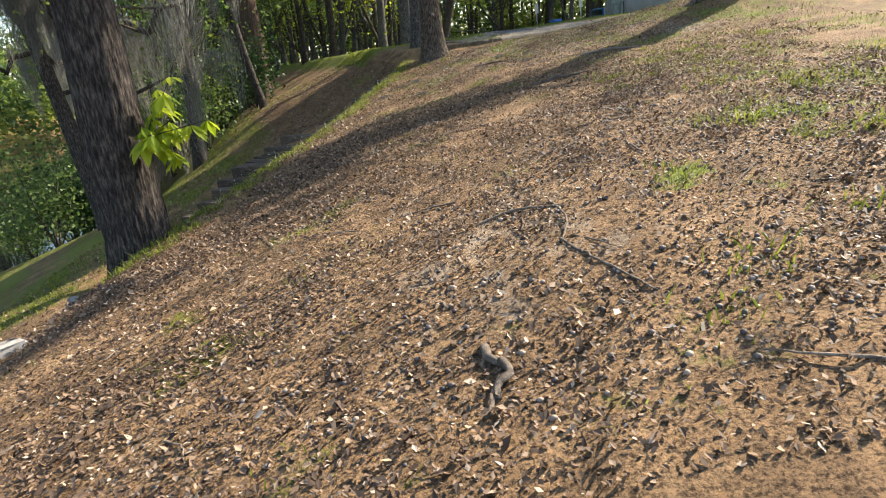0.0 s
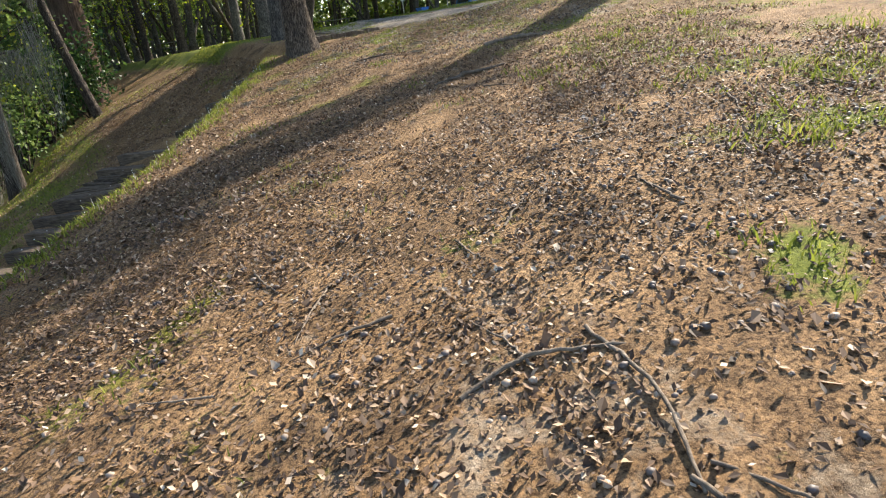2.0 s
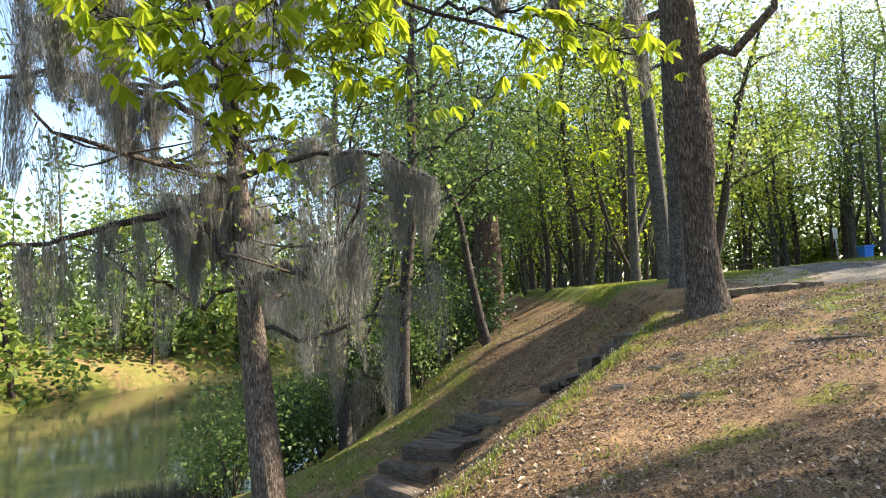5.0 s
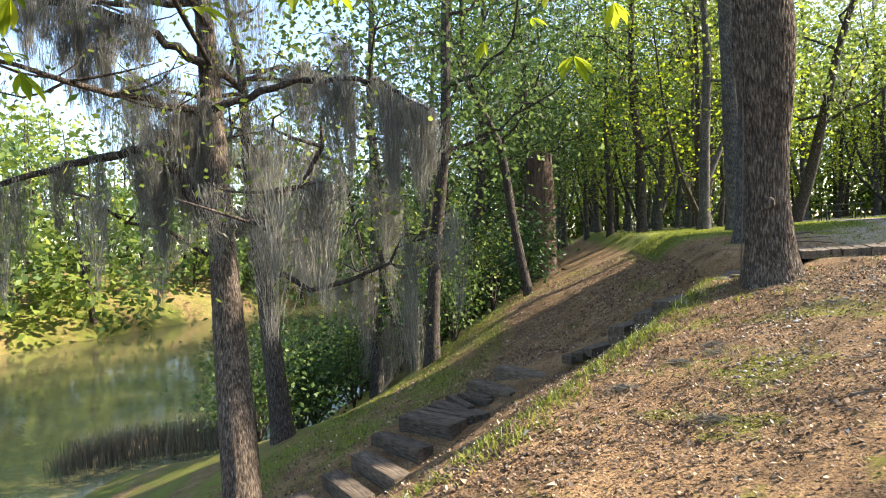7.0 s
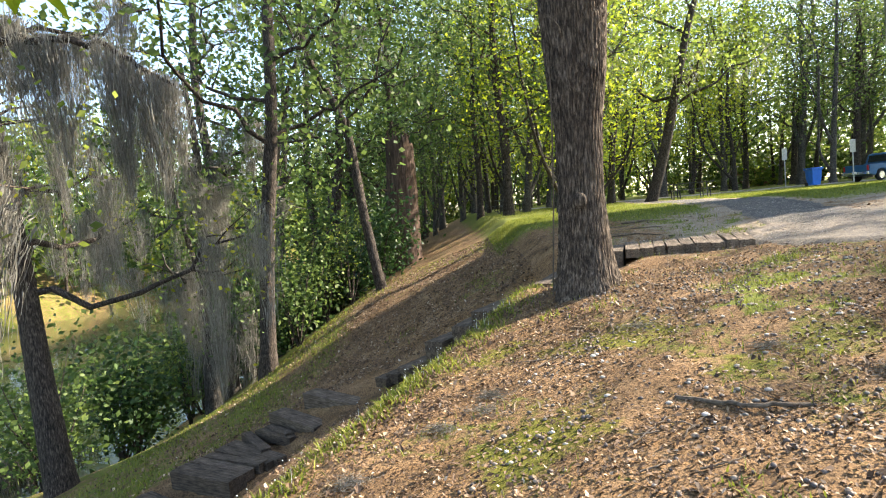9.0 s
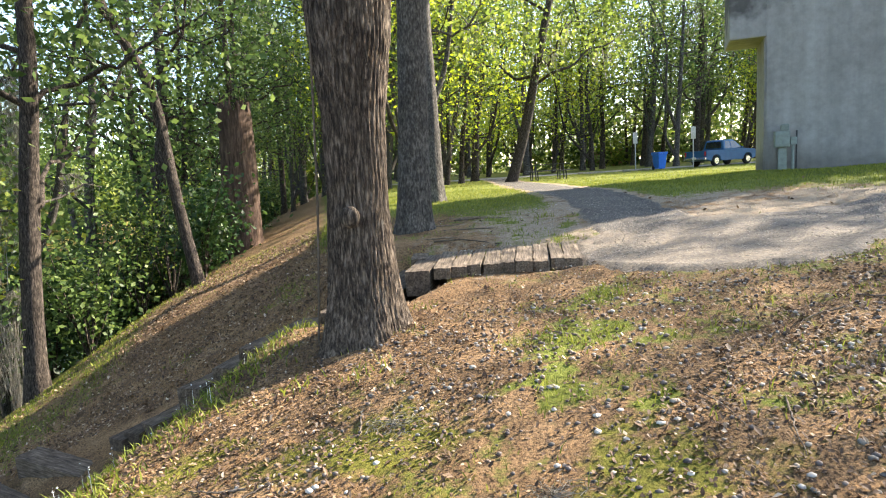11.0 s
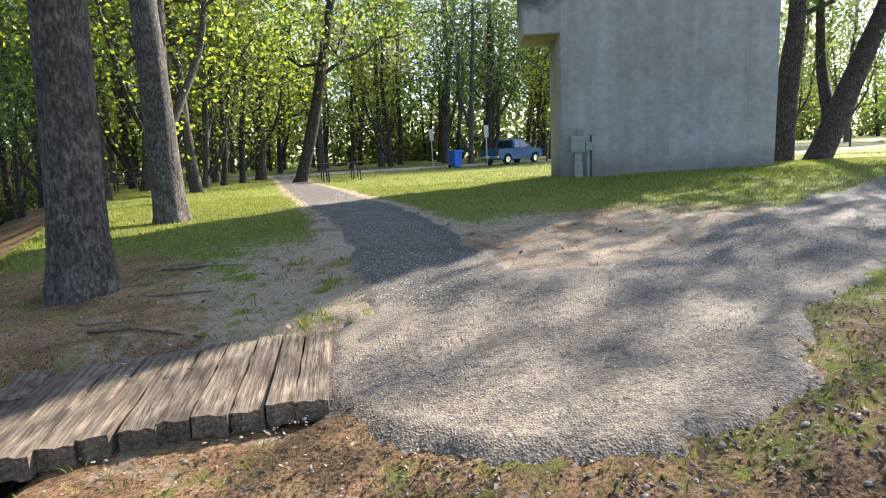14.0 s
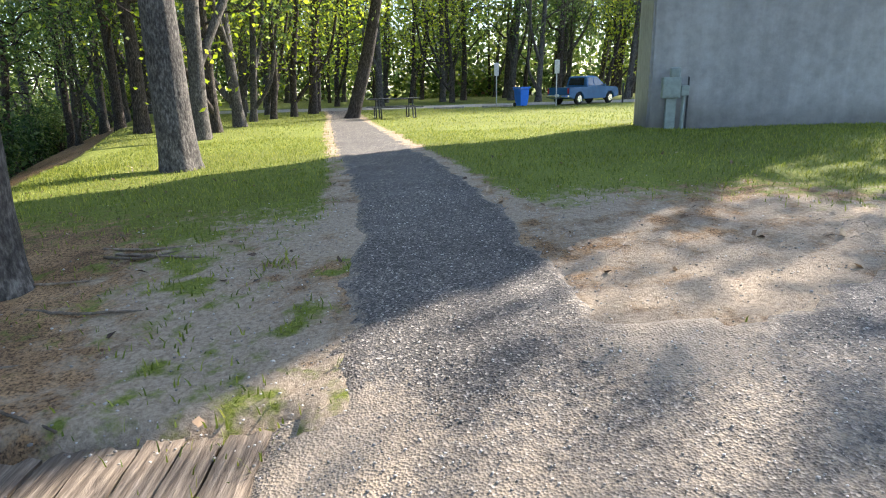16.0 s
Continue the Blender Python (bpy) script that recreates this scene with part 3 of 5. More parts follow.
def grow(r, height, r0, lean=(0, 0), bend=0.25, limbs=8, first=0.35, reach=3.5, rise=0.7, twigs=4, sides=10, rings=26, ridges=5, depth=0.08, flare=0.55, stations=None, radii=None, forks=0):
    """Trunk, branches and the tips on which leaves and moss sit, from the foot at the origin."""
    trunk, wood = Heap(), []
    if stations is None:
        f = np.linspace(0, 1, 6)
        stations = np.stack([lean[0] * f + r.normal(0, bend, 6) * f, lean[1] * f + r.normal(0, bend, 6) * f, height * f - 0.35 * (1 - f)], 1)
    path = spline(stations, rings)
    f = np.linspace(0, 1, rings)
    rad = r0 * (1 - 0.78 * f ** 1.2) if radii is None else np.interp(path[:, 2], *zip(*radii))
    trunk.add(*tube(path, rad, sides, bark_shape(r.randint(9999), ridges, depth, flare, r0)))
    tips, along = [], []
    for k in range(forks):
        g = 0.1 + 0.09 * k + r.uniform(0, 0.05)
        at = path[int(g * (rings - 1))]
        az = r.uniform(0, 6.28)
        top = at + np.array([np.cos(az) * height * 0.24, np.sin(az) * height * 0.24, height * r.uniform(0.5, 0.65)])
        fp = spline([at, at * 0.72 + top * 0.28 + r.normal(0, 0.3, 3) + np.array([0.5 * np.cos(az), 0.5 * np.sin(az), -0.3]), at * 0.4 + top * 0.6 + r.normal(0, 0.3, 3), top], 14)
        stem = Heap()
        stem.add(*tube(fp, np.linspace(r0 * 0.62, 0.03, 14), 9))
        wood.append(stem)
        tips += list(fp[8:])
        along.append(fp[5:])
    for k in range(limbs):
        g = first + (0.97 - first) * (k + r.uniform(0, 0.8)) / limbs
        at = path[int(g * (rings - 1))]
        az = k * 2.4 + r.uniform(-0.5, 0.5)
        ln = reach * (1.15 - 0.55 * g) * r.uniform(0.7, 1.25)
        up = ln * rise * r.uniform(0.5, 1.2)
        tip = at + np.array([np.cos(az) * ln, np.sin(az) * ln, up])
        mid = (at + tip) / 2 + r.normal(0, 0.12 * ln, 3) + np.array([0, 0, -0.1 * ln])
        lp = spline([at, mid, tip], 9) + np.concatenate([np.zeros((1, 3)), r.normal(0, 0.035 * ln, (8, 3))])
        lr = np.linspace(r0 * (0.4 - 0.22 * g), 0.018, 9)
        limb = Heap()
        wood.append(limb)
        limb.add(*tube(lp, lr, 6))
        along.append(lp[2:])
        tips.append(tip)
        for j in range(twigs):
            b = lp[r.randint(3, 8)]
            d = r.normal(0, 1, 3)
            d[2] = abs(d[2]) * 0.5
            d *= ln * 0.38 / np.linalg.norm(d)
            tp = spline([b, b + d * 0.5 + r.normal(0, 0.06 * ln, 3), b + d], 5)
            limb.add(*tube(tp, np.linspace(0.022, 0.006, 5), 4))
            tips.append(b + d)
            along.append(tp[1:])
    tips.append(path[-1])
    return trunk, wood, np.array(tips), np.concatenate(along)


def tree(name, at, label, category="tree", group="", seed=1, bark=None, leaf=None, leaves=2500, leaf_size=0.16, cloud=0.55, moss=0, moss_len=1.2, moss_per=26, **shape):
    """A tree with trunk, branches, crown and, where it hangs there, moss."""
    r = np.random.RandomState(seed)
    trunk, wood, tips, along = grow(r, **shape)
    ob = thing(name, at, label, category, group)
    part("trunk", trunk.mesh("trunk", True), bark or BARK, ob)
    for limb in wood:
        part("limb", limb.mesh("limb", True), bark or BARK, ob)
    if leaves:
        h = Heap()
        h.add(*leaf_cloud(r, tips, int(leaves * 0.7), leaf_size, cloud))
        h.add(*leaf_cloud(r, along, int(leaves * 0.3), leaf_size, cloud * 0.7))
        tagged(part("crown", h.mesh("crown"), leaf or LEAF_SPRING, ob), kind="stuff")
    if moss:
        h = Heap()
        h.add(*moss_hang(r, along[r.randint(0, len(along), moss)], moss_per, moss_len, 0.0042 if moss_per > 30 else 0.01))
        tagged(part("moss", h.mesh("moss"), MOSS, ob, "grey curtains of hanging moss"), kind="stuff")
    return ob


def foot(x, y, turn=0, sink=0.0):
    """A pose on the ground."""
    return pose(x, y, ground(x, y) - sink, 0, 0, turn)

# ---- ground, river, paths ----
def stations(dense, mid, far):
    """Grid lines that are close together near the walk and wide apart far off."""
    a, b, s = dense
    c, d, s2 = mid
    line = list(np.arange(a, b + 1e-6, s)) + list(np.arange(b + s2, d, s2)) + list(np.arange(a - s2, c, -s2))
    hi, lo = max(line), min(line)
    k = s2
    while hi < far[1] or lo > far[0]:
        k *= 1.35
        if hi < far[1]:
            hi += k; line.append(hi)
        if lo > far[0]:
            lo -= k; line.append(lo)
    return np.array(sorted(line))


def make_ground():
    xs = stations((-5.0, 6.5, 0.08), (-24, 22, 0.5), (-900, 900))
    ys = stations((0.5, 24.0, 0.09), (-8, 60, 0.5), (-900, 900))
    X, Y = np.meshgrid(xs, ys, indexing="ij")
    Z = height(X, Y)
    r = np.random.RandomState(5)
    fine = (X > -6) & (X < 7) & (Y > 0) & (Y < 22)
    Z = Z + np.where(fine, r.normal(0, 0.006, Z.shape), 0)
    pv = paved(X, Y)
    Z = Z - 0.03 * step01(-pv, 0.0, 0.15)
    deck = (X > -0.3) & (X < 1.68) & (Y > 15.95 + 0.2 * np.clip(X, 0, 1.5)) & (Y < 17.6)
    Z = np.where(deck, np.minimum(Z, 1.52), Z)
    nx, ny = len(xs), len(ys)
    i, j = np.meshgrid(np.arange(nx - 1), np.arange(ny - 1), indexing="ij")
    q = np.stack([i * ny + j, (i + 1) * ny + j, (i + 1) * ny + j + 1, i * ny + j + 1], -1).reshape(-1, 4)
    me = mesh_np("ground", np.stack([X, Y, Z], -1).reshape(-1, 3), q, smooth=True)
    at = me.color_attributes.new("cover", "FLOAT_COLOR", "POINT")
    g, s, m = cover(X, Y)
    at.data.foreach_set("color", np.stack([g, s, m, np.ones_like(g)], -1).astype(np.float32).ravel())
    ob = part("ground", me, EARTH)
    tagged(ob, "sloping ground of orange clay, leaf litter and grass", "ground", kind="structure")


def make_paths():
    """The asphalt: one crumbling sheet for the junction and both arms."""
    h = Heap()
    cov = []
    for x0, x1, y0, y1, s in ((0.9, 7.5, 14.9, 24.0, 0.06), (-4.5, 5, 24.0, 60, 0.15), (7.5, 33, 15, 30, 0.15)):
        xs, ys = np.arange(x0, x1 + s / 2, s), np.arange(y0, y1 + s / 2, s)
        X, Y = np.meshgrid(xs, ys, indexing="ij")
        pv = paved(X, Y)
        front = step01(16.4 - Y, 0, 0.6)
        Z = height(X, Y) - 0.03 * step01(-pv, 0.0, 0.15) + (0.028 + 0.03 * front) * step01(-pv, -0.03, 0.06) + np.random.RandomState(3).normal(0, 0.0025, X.shape) - 0.02 * (pv > 0.05)
        nx, ny = len(xs), len(ys)
        i, j = np.meshgrid(np.arange(nx - 1), np.arange(ny - 1), indexing="ij")
        q = np.stack([i * ny + j, (i + 1) * ny + j, (i + 1) * ny + j + 1, i * ny + j + 1], -1).reshape(-1, 4)
        keep = (pv.ravel()[q] < 0.12).any(1)
        h.add(np.stack([X, Y, Z], -1).reshape(-1, 3), q[keep])
        sand = np.exp(-(np.hypot((X - 2.55) * 0.8, (Y - 16.9)) / 0.75) ** 2) * 0.6
        sand = np.maximum(sand, np.exp(-(np.hypot((X - 1.9), (Y - 17.3) * 0.8) / 0.5) ** 2) * 0.85)
        sand = np.maximum(sand, 0.85 * spot(X, Y, 3.4, 17.85, 0.75))
        sand = np.maximum(sand, 0.5 * (1 - step01(-pv, 0.0, 0.12)))
        sand = np.maximum(sand, 0.5 * (1 - step01(Y, 17.2, 18.4)))
        cov.append(np.stack([0 * sand, np.clip(sand, 0, 1), 0 * sand, np.ones_like(sand)], -1).reshape(-1, 4))
    me = h.mesh("path", True)
    at = me.color_attributes.new("cover", "FLOAT_COLOR", "POINT")
    at.data.foreach_set("color", np.concatenate(cov).astype(np.float32).ravel())
    tagged(part("path", me, ASPHALT), "worn asphalt footpath forking beyond a sandy junction", "path", kind="structure")


def make_river():
    v = np.array([(-700, -600, WATER_Z), (-6, -600, WATER_Z), (-6, 700, WATER_Z), (-700, 700, WATER_Z)], float)
    tagged(part("water", mesh_np("water", v, [(0, 1, 2, 3)]), WATER), "still muddy green river water", "river", kind="structure")


make_ground()
make_paths()
make_river()


# ---- concrete pier ----
def make_pier():
    """A tall concrete slab pier; its upper part juts out over the west side."""
    a, b = Vector((7.4, 27.75)), Vector((12.7, 26.5))
    ang = math.degrees(math.atan2(b.y - a.y, b.x - a.x))
    wide, deep = (b - a).length, 1.75
    ob = thing("bridge_pier", pose(a.x, a.y, ground(9.5, 27.0) - 0.3, 0, 0, ang), "tall grey concrete bridge pier with a dark rain stain", "bridge pier")
    bm = bmesh.new()
    outline = [(0, 0), (wide * 0.3, -0.1), (wide * 0.6, -0.13), (wide * 0.85, -0.08), (wide, 0.1), (wide - 0.1, deep), (0.0, deep)]
    low, n = [], len(outline)
    levels = [0, 1.2, 2.4, 3.85, 6.5, 10, 15]
    rings = [[bm.verts.new((x + 0.012 * math.sin(3 * i + k), y, z)) for i, (x, y) in enumerate(outline)] for k, z in enumerate(levels)]
    for lo, hi in zip(rings, rings[1:]):
        for i in range(n):
            bm.faces.new((lo[i], lo[(i + 1) % n], hi[(i + 1) % n], hi[i]))
    bm.faces.new(rings[-1])
    bmesh.ops.recalc_face_normals(bm, faces=bm.faces)
    edges = [e for e in bm.edges if abs(e.verts[0].co.z - e.verts[1].co.z) > 0.5]
    bmesh.ops.bevel(bm, geom=edges, offset=0.05, segments=2, affect="EDGES")
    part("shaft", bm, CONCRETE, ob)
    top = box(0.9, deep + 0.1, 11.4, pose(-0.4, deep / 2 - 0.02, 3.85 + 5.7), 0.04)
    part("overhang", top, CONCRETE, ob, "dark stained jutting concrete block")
    return ob


PIER = make_pier()


def make_meter_box():
    ob = thing("electric_meter_box", pose(7.75, 27.42, ground(7.75, 27.42), 0, 0, -14), "grey-green electric meter box on a post with a conduit", "electric meter")
    part("post", box(0.2, 0.12, 0.72, pose(0, 0, 0.3)), GREEN_BOX, ob)
    cab = part("cabinet", box(0.36, 0.2, 0.42, pose(-0.02, -0.03, 0.84), 0.02), GREEN_BOX, ob)
    part("door", box(0.3, 0.012, 0.34, pose(-0.02, -0.137, 0.84), 0.004), GREEN_BOX, cab)
    part("meter", box(0.2, 0.12, 0.2, pose(0.05, 0, 1.14), 0.04), GREEN_BOX, ob)
    part("conduit", rod((0.24, -0.02, -0.1), (0.24, -0.02, 0.86), 0.035), GREEN_BOX, ob)
    part("switch_box", box(0.15, 0.14, 0.2, pose(0.25, -0.03, 0.78), 0.015), GREEN_BOX, ob)
    part("cable_pipe", rod((0.33, 0.02, -0.1), (0.33, 0.02, 1.05), 0.02), STEEL_DARK, ob)


make_meter_box()

# ---- boardwalk and stairs ----
def plank_mesh(name, seed, sx, sy, sz, mat):
    """A weathered beam: uneven ends, split and sunken grain, worn corners. Its length runs along x."""
    r = np.random.RandomState(seed)
    n, w = 14, 5
    xs = np.linspace(-sx / 2, sx / 2, n)
    ys = np.linspace(-sy / 2, sy / 2, w)
    groove = r.uniform(0, 0.01, w); groove[0] = groove[-1] = 0.007
    V, Q = [], []
    for i, x in enumerate(xs):
        e = r.uniform(-0.02, 0.02, w) * (i in (0, n - 1))
        V += [(x + e[j], ys[j] + r.normal(0, 0.003), sz / 2 - groove[j] * r.uniform(0.5, 1.3) - (0.004 if i in (0, n - 1) else 0)) for j in range(w)]
        V += [(x + e[j], ys[j] * 0.98, -sz / 2) for j in range(w)]
    m = 2 * w
    for i in range(n - 1):
        a, b = i * m, (i + 1) * m
        for j in range(w - 1):
            Q += [(a + j, b + j, b + j + 1, a + j + 1), (a + w + j + 1, b + w + j + 1, b + w + j, a + w + j)]
        Q += [(a, a + w, b + w, b), (a + w - 1, b + w - 1, b + 2 * w - 1, a + 2 * w - 1)]
    for a, flip in ((0, 1), ((n - 1) * m, 0)):
        for j in range(w - 1):
            f = (a + j, a + j + 1, a + w + j + 1, a + w + j)
            Q.append(f if flip else f[::-1])
    me = mesh_np(name, np.array(V), np.array(Q))
    me.materials.append(mat)
    return me


BEAMS = []
for k, w in enumerate((0.168, 0.15, 0.172, 0.135, 0.16)):
    BEAMS.append(plank_mesh("plank", 40 + k, 1.22, w, 0.12, TIMBER))
    BEAMS[-1]["width"] = w
THICK = [plank_mesh("timber", 60 + k, 1.3, 0.27, 0.27, TIMBER_DARK) for k in range(4)]


def make_boardwalk():
    ob = thing("boardwalk", pose(0.8, 16.9, 1.6), "weathered plank boardwalk at the head of the stairs", "boardwalk")
    inv = ob.matrix_basis.inverted()
    r = random.Random(4)
    x = 1.6
    for k, w in enumerate((0.168, 0.135, 0.16, 0.172, 0.15, 0.168, 0.135, 0.16, 0.172)):
        x -= w / 2 + 0.006
        front = float(np.interp(x, [-0.2, 0.05, 0.5, 0.95, 1.6], [16.14, 16.13, 16.25, 16.33, 16.33])) + r.uniform(-0.015, 0.015)
        mesh = next(b for b in BEAMS if abs(b["width"] - w) < 0.001)
        turn = 90 + (1.6 - x) * 2.0 + r.uniform(-1.2, 1.2)
        z = 1.585 - 0.012 * (1.6 - x) + (0.018 if k < 2 else r.uniform(-0.006, 0.006))
        part("plank", mesh, None, ob, at=inv @ pose(x, front + 0.61, z, r.uniform(-1.5, 1.5), r.uniform(-0.8, 0.8), turn))
        x -= w / 2 + 0.006
    # the thick beam at its head, and a short broken board beside it
    part("side_beam", THICK[0], None, ob, at=inv @ pose(-0.06, 16.75, 1.475, 0, 1, 92) @ Matrix.Diagonal((0.95, 0.9, 0.95, 1)))
    part("broken_plank", BEAMS[1], None, ob, at=inv @ pose(-0.22, 17.2, 1.55, 2, 0, 97) @ Matrix.Diagonal((0.4, 1.2, 1, 1)))


STEPS = [  # foremost corner of each tread, its length, and the way the timber runs in degrees
    (-1.0, 15.85, 1.3, 1.2, 84), (-1.88, 15.83, 0.92, 1.4, 86), (-2.15, 15.78, 0.76, 1.35, 84), (-2.55, 15.76, 0.54, 1.3, 80),
    (-4.63, 15.75, -0.24, 1.15, -17), (-5.02, 15.42, -0.44, 1.1, -21), (-5.43, 13.93, -0.66, 1.05, -6),
    (-5.68, 13.52, -0.85, 1.15, -14), (-5.62, 12.98, -0.98, 1.15, -20), (-5.85, 12.6, -1.13, 1.2, -26),
    (-6.05, 12.1, -1.3, 1.2, -22), (-6.15, 11.5, -1.52, 1.2, -16), (-6.3, 10.9, -1.76, 1.2, -12), (-6.4, 10.3, -2.0, 1.2, -10)]


def make_stairs():
    ob = thing("timber_stairs", pose(-3.0, 15.7, 0.2), "worn uneven timber stairs cut into the grassy bank", "stairs")
    inv = ob.matrix_basis.inverted()
    r = random.Random(8)

    def lay(x, y, z, ln, turn, thick=1.0, deep=1.0):
        """One timber whose front corner, top edge, lies at the place given."""
        a = radians(turn)
        side = 1 if turn < 45 else -1
        c = Vector((x + math.cos(a) * ln / 2 - math.sin(a) * 0.135 * deep * side, y + math.sin(a) * ln / 2 + math.cos(a) * 0.135 * deep * side))
        m = pose(c.x, c.y, z - 0.135 * thick, r.uniform(-2.5, 2.5), r.uniform(-2, 2), turn) @ Matrix.Diagonal((ln / 1.3, deep, thick, 1))
        part("timber", THICK[r.randrange(4)], None, ob, at=inv @ m)
    for x, y, z, ln, turn in STEPS:
        lay(x, y, z, ln, turn + r.uniform(-1.5, 1.5))
    # the long tread of split planks behind the lower flight, and the broken, sunken treads between
    for k in range(4):
        lay(-5.36 + 0.05 * k, 14.2 + 0.17 * k, -0.665 + 0.008 * k, 1.05 + r.uniform(-0.12, 0.1), -6 - 2 * k + r.uniform(-3, 3), 0.5, 0.58)
    for x, y, z, ln, turn in ((-5.2, 15.0, -0.6, 0.8, -32), (-5.0, 15.05, -0.57, 0.7, -12), (-4.95, 15.2, -0.55, 0.6, -24)):
        lay(x, y, z, ln, turn, 0.5, 0.5)
    lay(-0.5, 16.02, 1.43, 1.2, 87)
    for x, y, z, ln, turn in ((-3.28, 15.6, 0.1, 1.0, 70), (-3.12, 15.62, 0.15, 0.9, 76), (-2.98, 15.68, 0.2, 0.9, 72), (-1.65, 15.85, 0.93, 1.3, 84), (-1.42, 15.86, 0.95, 1.2, 88), (-0.78, 15.92, 1.31, 1.1, 84)):
        lay(x, y, z, ln, turn, 0.5, 0.75)


make_boardwalk()
make_stairs()

# ---- trees near the walk ----
def main_tree():
    """The big oak at the head of the stairs."""
    r = np.random.RandomState(31)
    ob = thing("oak_tree", pose(-0.2, 14.95, ground(-0.2, 14.95) - 0.03, 0, 0, 0), "thick furrowed oak trunk with vines beside the stairs", "tree")
    st = [(-0.02, -0.12, -0.5), (-0.02, -0.02, 1.0), (0.02, 0.02, 2.6), (0.03, 0.05, 4.6), (0.05, 0.1, 7.5), (0.2, 0.3, 11), (0.5, 0.2, 15)]
    trunk, wood, tips, along = grow(r, 15, 0.3, limbs=10, first=0.45, reach=4.6, rise=0.5, twigs=5, sides=220, rings=300, ridges=44, depth=0.15, flare=1.3, stations=st,
                                     radii=[(-0.5, 0.3), (0.4, 0.25), (1.1, 0.225), (1.7, 0.24), (2.3, 0.31), (3.0, 0.35), (4.2, 0.29), (5.5, 0.24), (8, 0.18), (15, 0.05)])
    part("trunk", trunk.mesh("trunk", True), BARK, ob)
    for limb in wood:
        part("limb", limb.mesh("limb", True), BARK, ob)
    h = Heap()
    h.add(*leaf_cloud(r, tips, 7000, 0.13, 0.6))
    h.add(*leaf_cloud(r, along, 2500, 0.12, 0.35))
    part("crown", h.mesh("crown"), LEAF_SPRING, ob)
    h = Heap()
    h.add(*moss_hang(r, along[r.randint(0, len(along), 60)], 36, 1.5))
    tagged(part("moss", h.mesh("moss"), MOSS, ob), kind="stuff")
    for k in range(16):
        z = r.uniform(2.2, 4.6)
        a = r.uniform(3.0, 6.2)
        c = np.array([0.05, 0.03, z]) + 0.25 * np.array([np.cos(a), np.sin(a), 0])
        d = np.array([np.cos(a) * 0.25, np.sin(a) * 0.25, r.uniform(0.1, 0.45)])
        part("sprout", mesh_np("sprout", *tube(spline([c, c + d * 0.5 + r.normal(0, 0.05, 3), c + d], 5), np.linspace(0.008, 0.003, 5), 5)), STICK, ob)
    knot = bmesh.new()
    bmesh.ops.create_icosphere(knot, subdivisions=3, radius=0.075, matrix=pose(-0.0, -0.3, 0.95) @ Matrix.Diagonal((1, 0.6, 1.1, 1)))
    part("knot", knot, BARK, ob)
    h = Heap()
    h.add(*tube(spline([(-0.36, -0.24, -0.1), (-0.28, -0.2, 1.0), (-0.23, -0.2, 2.0), (-0.2, -0.12, 3.6)], 20), np.full(20, 0.009), 6))
    part("vine", h.mesh("vine", True), STICK, ob)


main_tree()
tree("oak_tree", foot(-3.15, 5.35), "dark oak trunk with a fresh leafy sprout on the verge", seed=3, bark=BARK_DARK, leaf=LEAF_GREEN, leaves=3500, leaf_size=0.13, moss=45, moss_len=1.3, height=13, r0=0.27, lean=(0.4, 0.3), first=0.42, reach=4.0, sides=110, rings=130, ridges=22, depth=0.15, flare=0.5)
tree("oak_tree", foot(-6.4, 11.65), "slender mossy oak standing on the lower slope", seed=8, bark=BARK, leaf=LEAF_SPRING, leaves=2000, leaf_size=0.1, cloud=0.5, moss=60, moss_len=1.9, moss_per=340, height=13, r0=0.27, stations=[(0.05, -0.03, -0.5), (-0.15, 0.12, 1.2), (-0.5, 0.35, 3.2), (-0.85, 0.6, 5.6), (-1.2, 0.8, 8.5), (-1.6, 1.0, 13)], first=0.5, limbs=9, reach=3.8, rise=0.25, twigs=6, sides=80, rings=100, ridges=18, depth=0.12, flare=0.4)
tree("oak_tree", foot(-11.8, 21.3), "pale-footed mossy tree on the lower bank", seed=12, bark=BARK_GREY, leaf=LEAF_GREEN, leaves=2500, leaf_size=0.14, moss=80, moss_len=2.6, moss_per=320, height=10, r0=0.23, lean=(0.3, 0.2), first=0.3, limbs=10, reach=3.4, rise=0.25, sides=20, rings=40, flare=0.5)
tree("oak_tree", foot(-9.7, 15.4), "leaning mossy tree above the river", seed=15, bark=BARK_DARK, leaf=LEAF_YELLOW, leaves=1500, leaf_size=0.11, moss=80, moss_len=2.6, moss_per=320, height=10.5, r0=0.24, lean=(-1.2, 0.4), first=0.34, limbs=11, reach=4.2, rise=0.2, sides=20, rings=40, flare=0.5)


